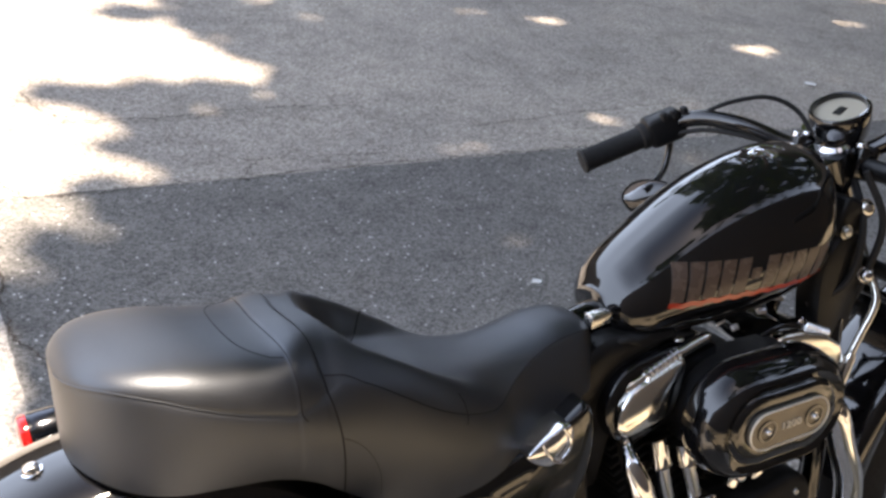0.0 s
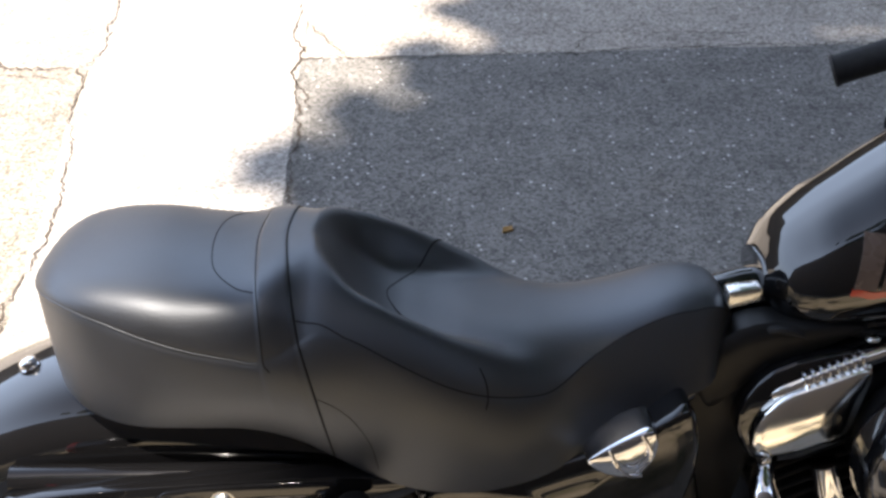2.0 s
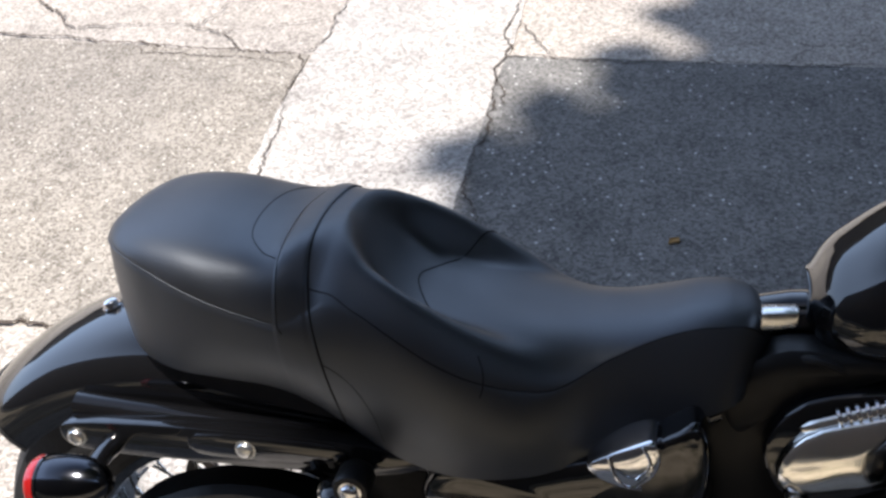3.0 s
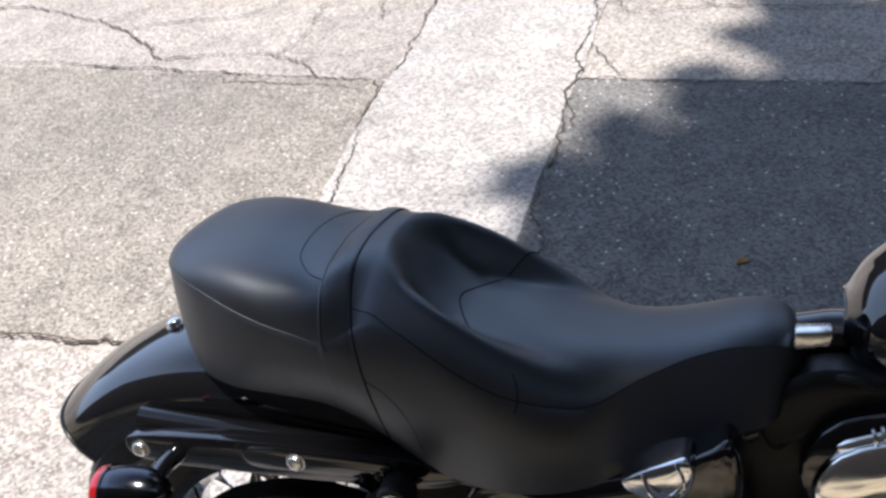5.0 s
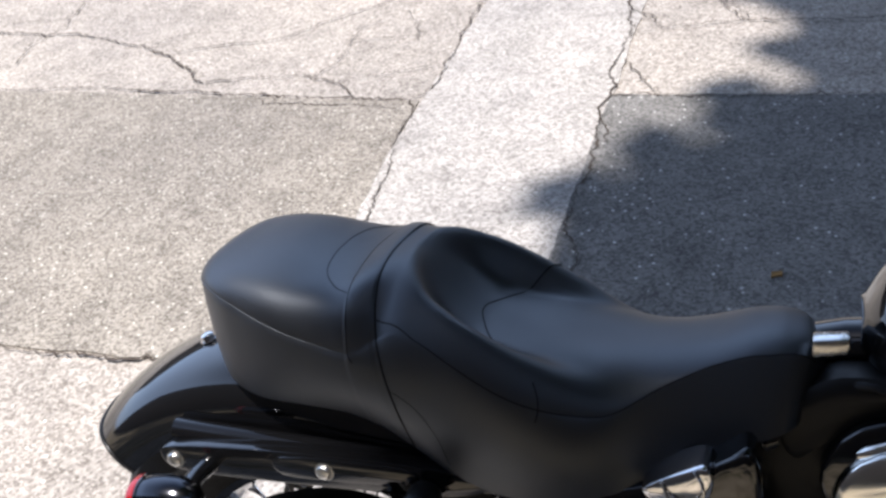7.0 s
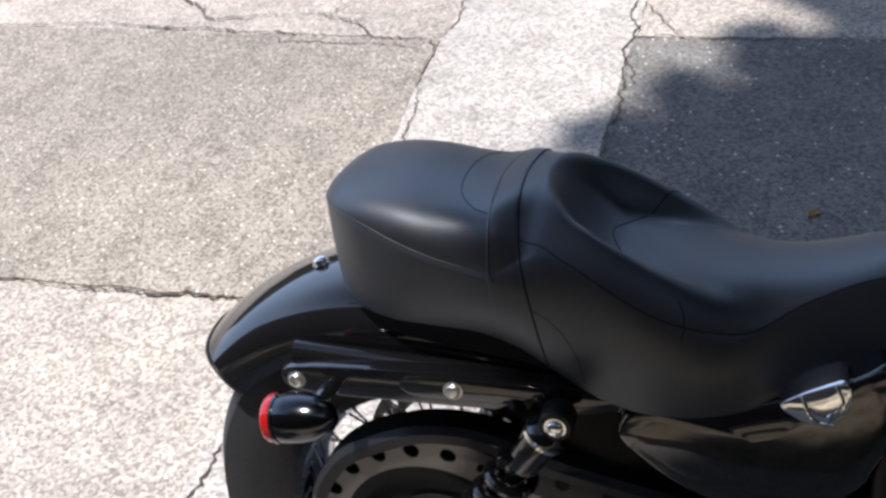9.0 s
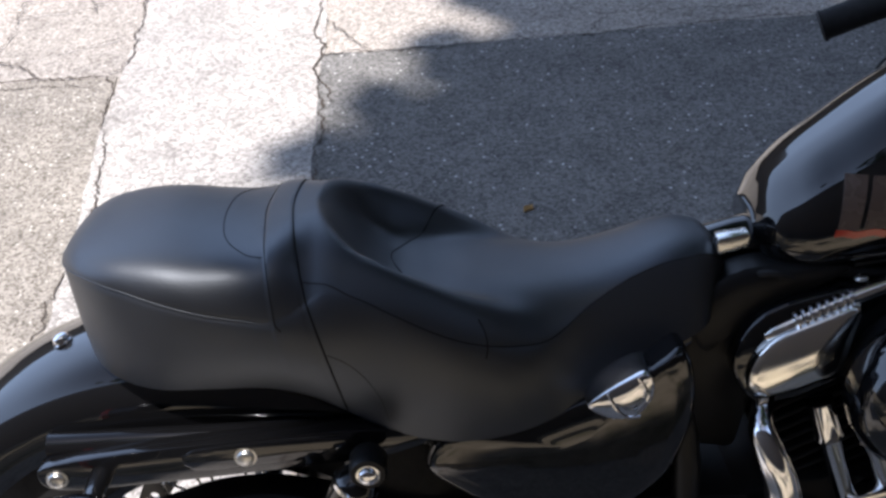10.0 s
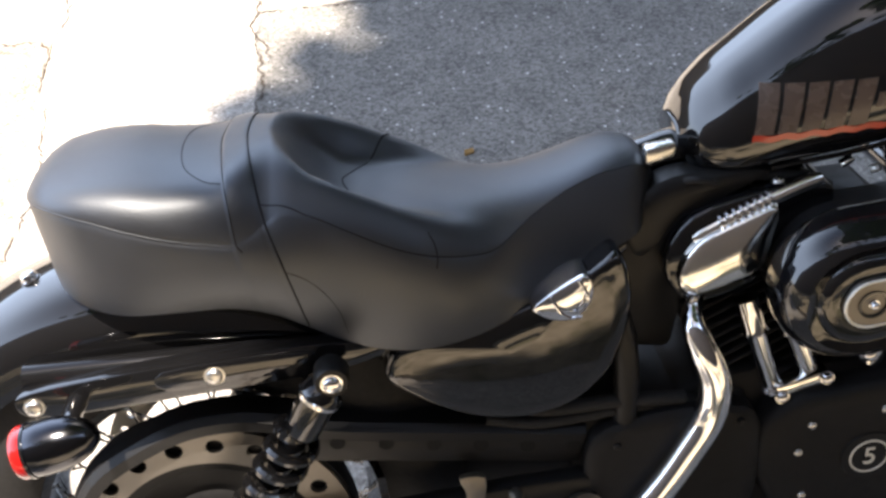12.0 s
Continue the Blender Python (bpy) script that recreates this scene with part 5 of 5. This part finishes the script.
part("horn_cover", dome(rounded([(0.865, 0.74), (0.90, 0.79), (0.94, 0.78), (0.955, 0.70), (0.93, 0.62), (0.88, 0.64)], 4), [(-0.03, 0), (-0.06, 0), (-0.068, 0.006), (-0.07, 0.015)]), SATIN, bike, "black steering head side cover")
bolt(bike, (0.897, -0.07, 0.793), (0, -1, 0), 0.008, STEEL, "bolt", 0.008)
bolt(bike, (0.950, -0.072, 0.722), (-0.2, -1, 0.4), 0.010, CHROME, "bolt", 0.014)
part("brake_line", tube(spline([(0.968, -0.065, 0.728), (0.967, -0.088, 0.687), (0.945, -0.09, 0.638), (0.933, -0.09, 0.609), (0.925, -0.09, 0.578), (0.905, -0.092, 0.515)], 6), 0.0056, 12), ALLOY, bike, "bright braided brake line")
for pts in ([(0.94, -0.05, 0.87), (0.965, -0.075, 0.80), (0.955, -0.07, 0.72), (0.94, -0.06, 0.66)], [(0.95, -0.02, 0.86), (0.93, -0.07, 0.80), (0.915, -0.075, 0.72), (0.87, -0.05, 0.68)]):
    part("cable", tube(spline(pts, 6), 0.0055, 10), RUBBER, bike)

bar_path = spline([(0.700, 0.262, 0.826), (0.760, 0.246, 0.852), (0.815, 0.224, 0.880), (0.842, 0.180, 0.900), (0.872, 0.120, 0.900), (0.910, 0.065, 0.882), (0.940, 0.02, 0.878), (0.964, -0.018, 0.887), (0.986, -0.05, 0.913), (1.003, -0.09, 0.946), (1.018, -0.15, 0.962), (1.015, -0.21, 0.955), (0.985, -0.27, 0.932), (0.94, -0.345, 0.90)], 6)
bars = part("handlebar", tube(bar_path, 0.0125, 18), GLOSS, bike, "glossy black low handlebar")
grip_pts = [Vector((0.690, 0.2646, 0.8215)), Vector((0.694, 0.2636, 0.8232)), Vector((0.770, 0.2424, 0.857)), Vector((0.786, 0.2370, 0.864))]
part("grip", tube([grip_pts[0].lerp(grip_pts[3], t) for t in (0, 0.03, 0.06, 0.9, 0.92, 1.0)], [0.018, 0.0195, 0.0175, 0.0175, 0.021, 0.021], 20), RUBBER, bars, "black rubber left grip")
part("grip", tube(((0.985, -0.27, 0.932), (0.977, -0.285, 0.926), (0.94, -0.345, 0.90)), (0.02, 0.017, 0.017), 16), RUBBER, bars, "black rubber right grip")
switch = part("switch_housing", block((0.060, 0.045, 0.046), pose(0.812, 0.228, 0.877, 0, -24, -20), 0.009, 3), SATIN, bars, "black switch housing with buttons")
for k in range(3):
    part("button", block((0.010, 0.014, 0.014), pose(0.797 + 0.014 * k, 0.214 - 0.006 * k, 0.898 + 0.005 * k, 0, -24, -20), 0.003), RUBBER, switch)
part("clutch_perch", tube(((0.826, 0.224, 0.882), (0.845, 0.235, 0.876), (0.864, 0.245, 0.866)), (0.014, 0.012, 0.009), 12), SATIN, bars)
for y in (0.052, -0.028):
    riser = part("riser", block((0.030, 0.026, 0.05), pose(0.944 - y * 0.5, y, 0.876, 0, 10, -28), 0.006, 3), GLOSS, bars, "black bar clamp")
    bolt(riser, (0.935 - y * 0.5, y, 0.900), (-0.1, 0, 1), 0.007, CHROME, "bolt", 0.006)
    bolt(riser, (0.955 - y * 0.5, y, 0.898), (0.1, 0, 1), 0.007, CHROME, "bolt", 0.006)
mirror = part("mirror", dome(rounded([(-0.052, 0.0), (-0.035, 0.026), (0.0, 0.034), (0.035, 0.026), (0.052, 0.0), (0.035, -0.026), (0.0, -0.033), (-0.035, -0.026)], 4), [(0.0, 0), (0.006, 0), (0.016, 0.008), (0.022, 0.022)]), GLOSS, bike, "black oval mirror hung below the bar")
mirror.matrix_basis = pose(0.780, 0.202, 0.774, -10, 0, -30) @ Matrix.Diagonal((0.85, 0.85, 0.85, 1))
part("mirror_glass", dome(rounded([(-0.048, 0.0), (-0.032, 0.023), (0.0, 0.0305), (0.032, 0.023), (0.048, 0.0), (0.032, -0.023), (0.0, -0.0295), (-0.032, -0.023)], 4), [(0.002, 0), (-0.0012, 0.0), (-0.0018, 0.002)]), MIRROR, mirror, "mirror glass reflecting the road side")
part("mirror_stem", tube(spline([(0.822, 0.222, 0.868), (0.822, 0.220, 0.845), (0.808, 0.213, 0.81), (0.772, 0.205, 0.785)], 6), 0.0055, 10), GLOSS, bike)
part("cable", tube(spline([(0.842, 0.178, 0.908), (0.872, 0.160, 0.926), (0.925, 0.135, 0.937), (0.966, 0.108, 0.918), (0.98, 0.07, 0.87)], 8), 0.0036, 10), RUBBER, bike, "black clutch cable loop")
part("cable", tube(spline([(0.815, 0.215, 0.868), (0.845, 0.165, 0.885), (0.88, 0.10, 0.884), (0.925, 0.05, 0.872)], 6), 0.004, 8), RUBBER, bike)

axis = Vector((-0.42, -0.06, 0.9)).normalized()
speedo = part("speedometer", lathe(((-0.045, 0.0222), (-0.035, 0.0356), (-0.01, 0.0420), (0.004, 0.0431), (0.009, 0.0420), (0.010, 0.0375), (0.002, 0.0364), (0.002, 0)), (0.957, 0.025, 0.934), axis, 40), GLOSS, bike, "round speedometer with pale dial")
part("dial", lathe(((0.0025, 0.0360), (0.004, 0.0360), (0.0045, 0)), (0.957, 0.025, 0.934), axis, 40), DIAL, speedo, "pale dial face")
part("display", block((0.012, 0.02, 0.002), Matrix.Translation(Vector((0.957, 0.025, 0.934)) + axis * 0.005) @ axis.to_track_quat("Z", "Y").to_matrix().to_4x4(), 0.0005, 1), SATIN, speedo)
part("bezel", lathe(((0.006, 0.0364), (0.011, 0.0372), (0.012, 0.0404), (0.009, 0.0431), (0.004, 0.0435)), (0.957, 0.025, 0.934), axis, 40, ring=True), GLOSS, speedo)
part("brake_line_sleeve", tube([(0.934, -0.09, 0.612), (0.932, -0.09, 0.604), (0.922, -0.0905, 0.570), (0.908, -0.0915, 0.524)], [0.006, 0.0085, 0.0085, 0.0075], 12), ALLOY, bike)
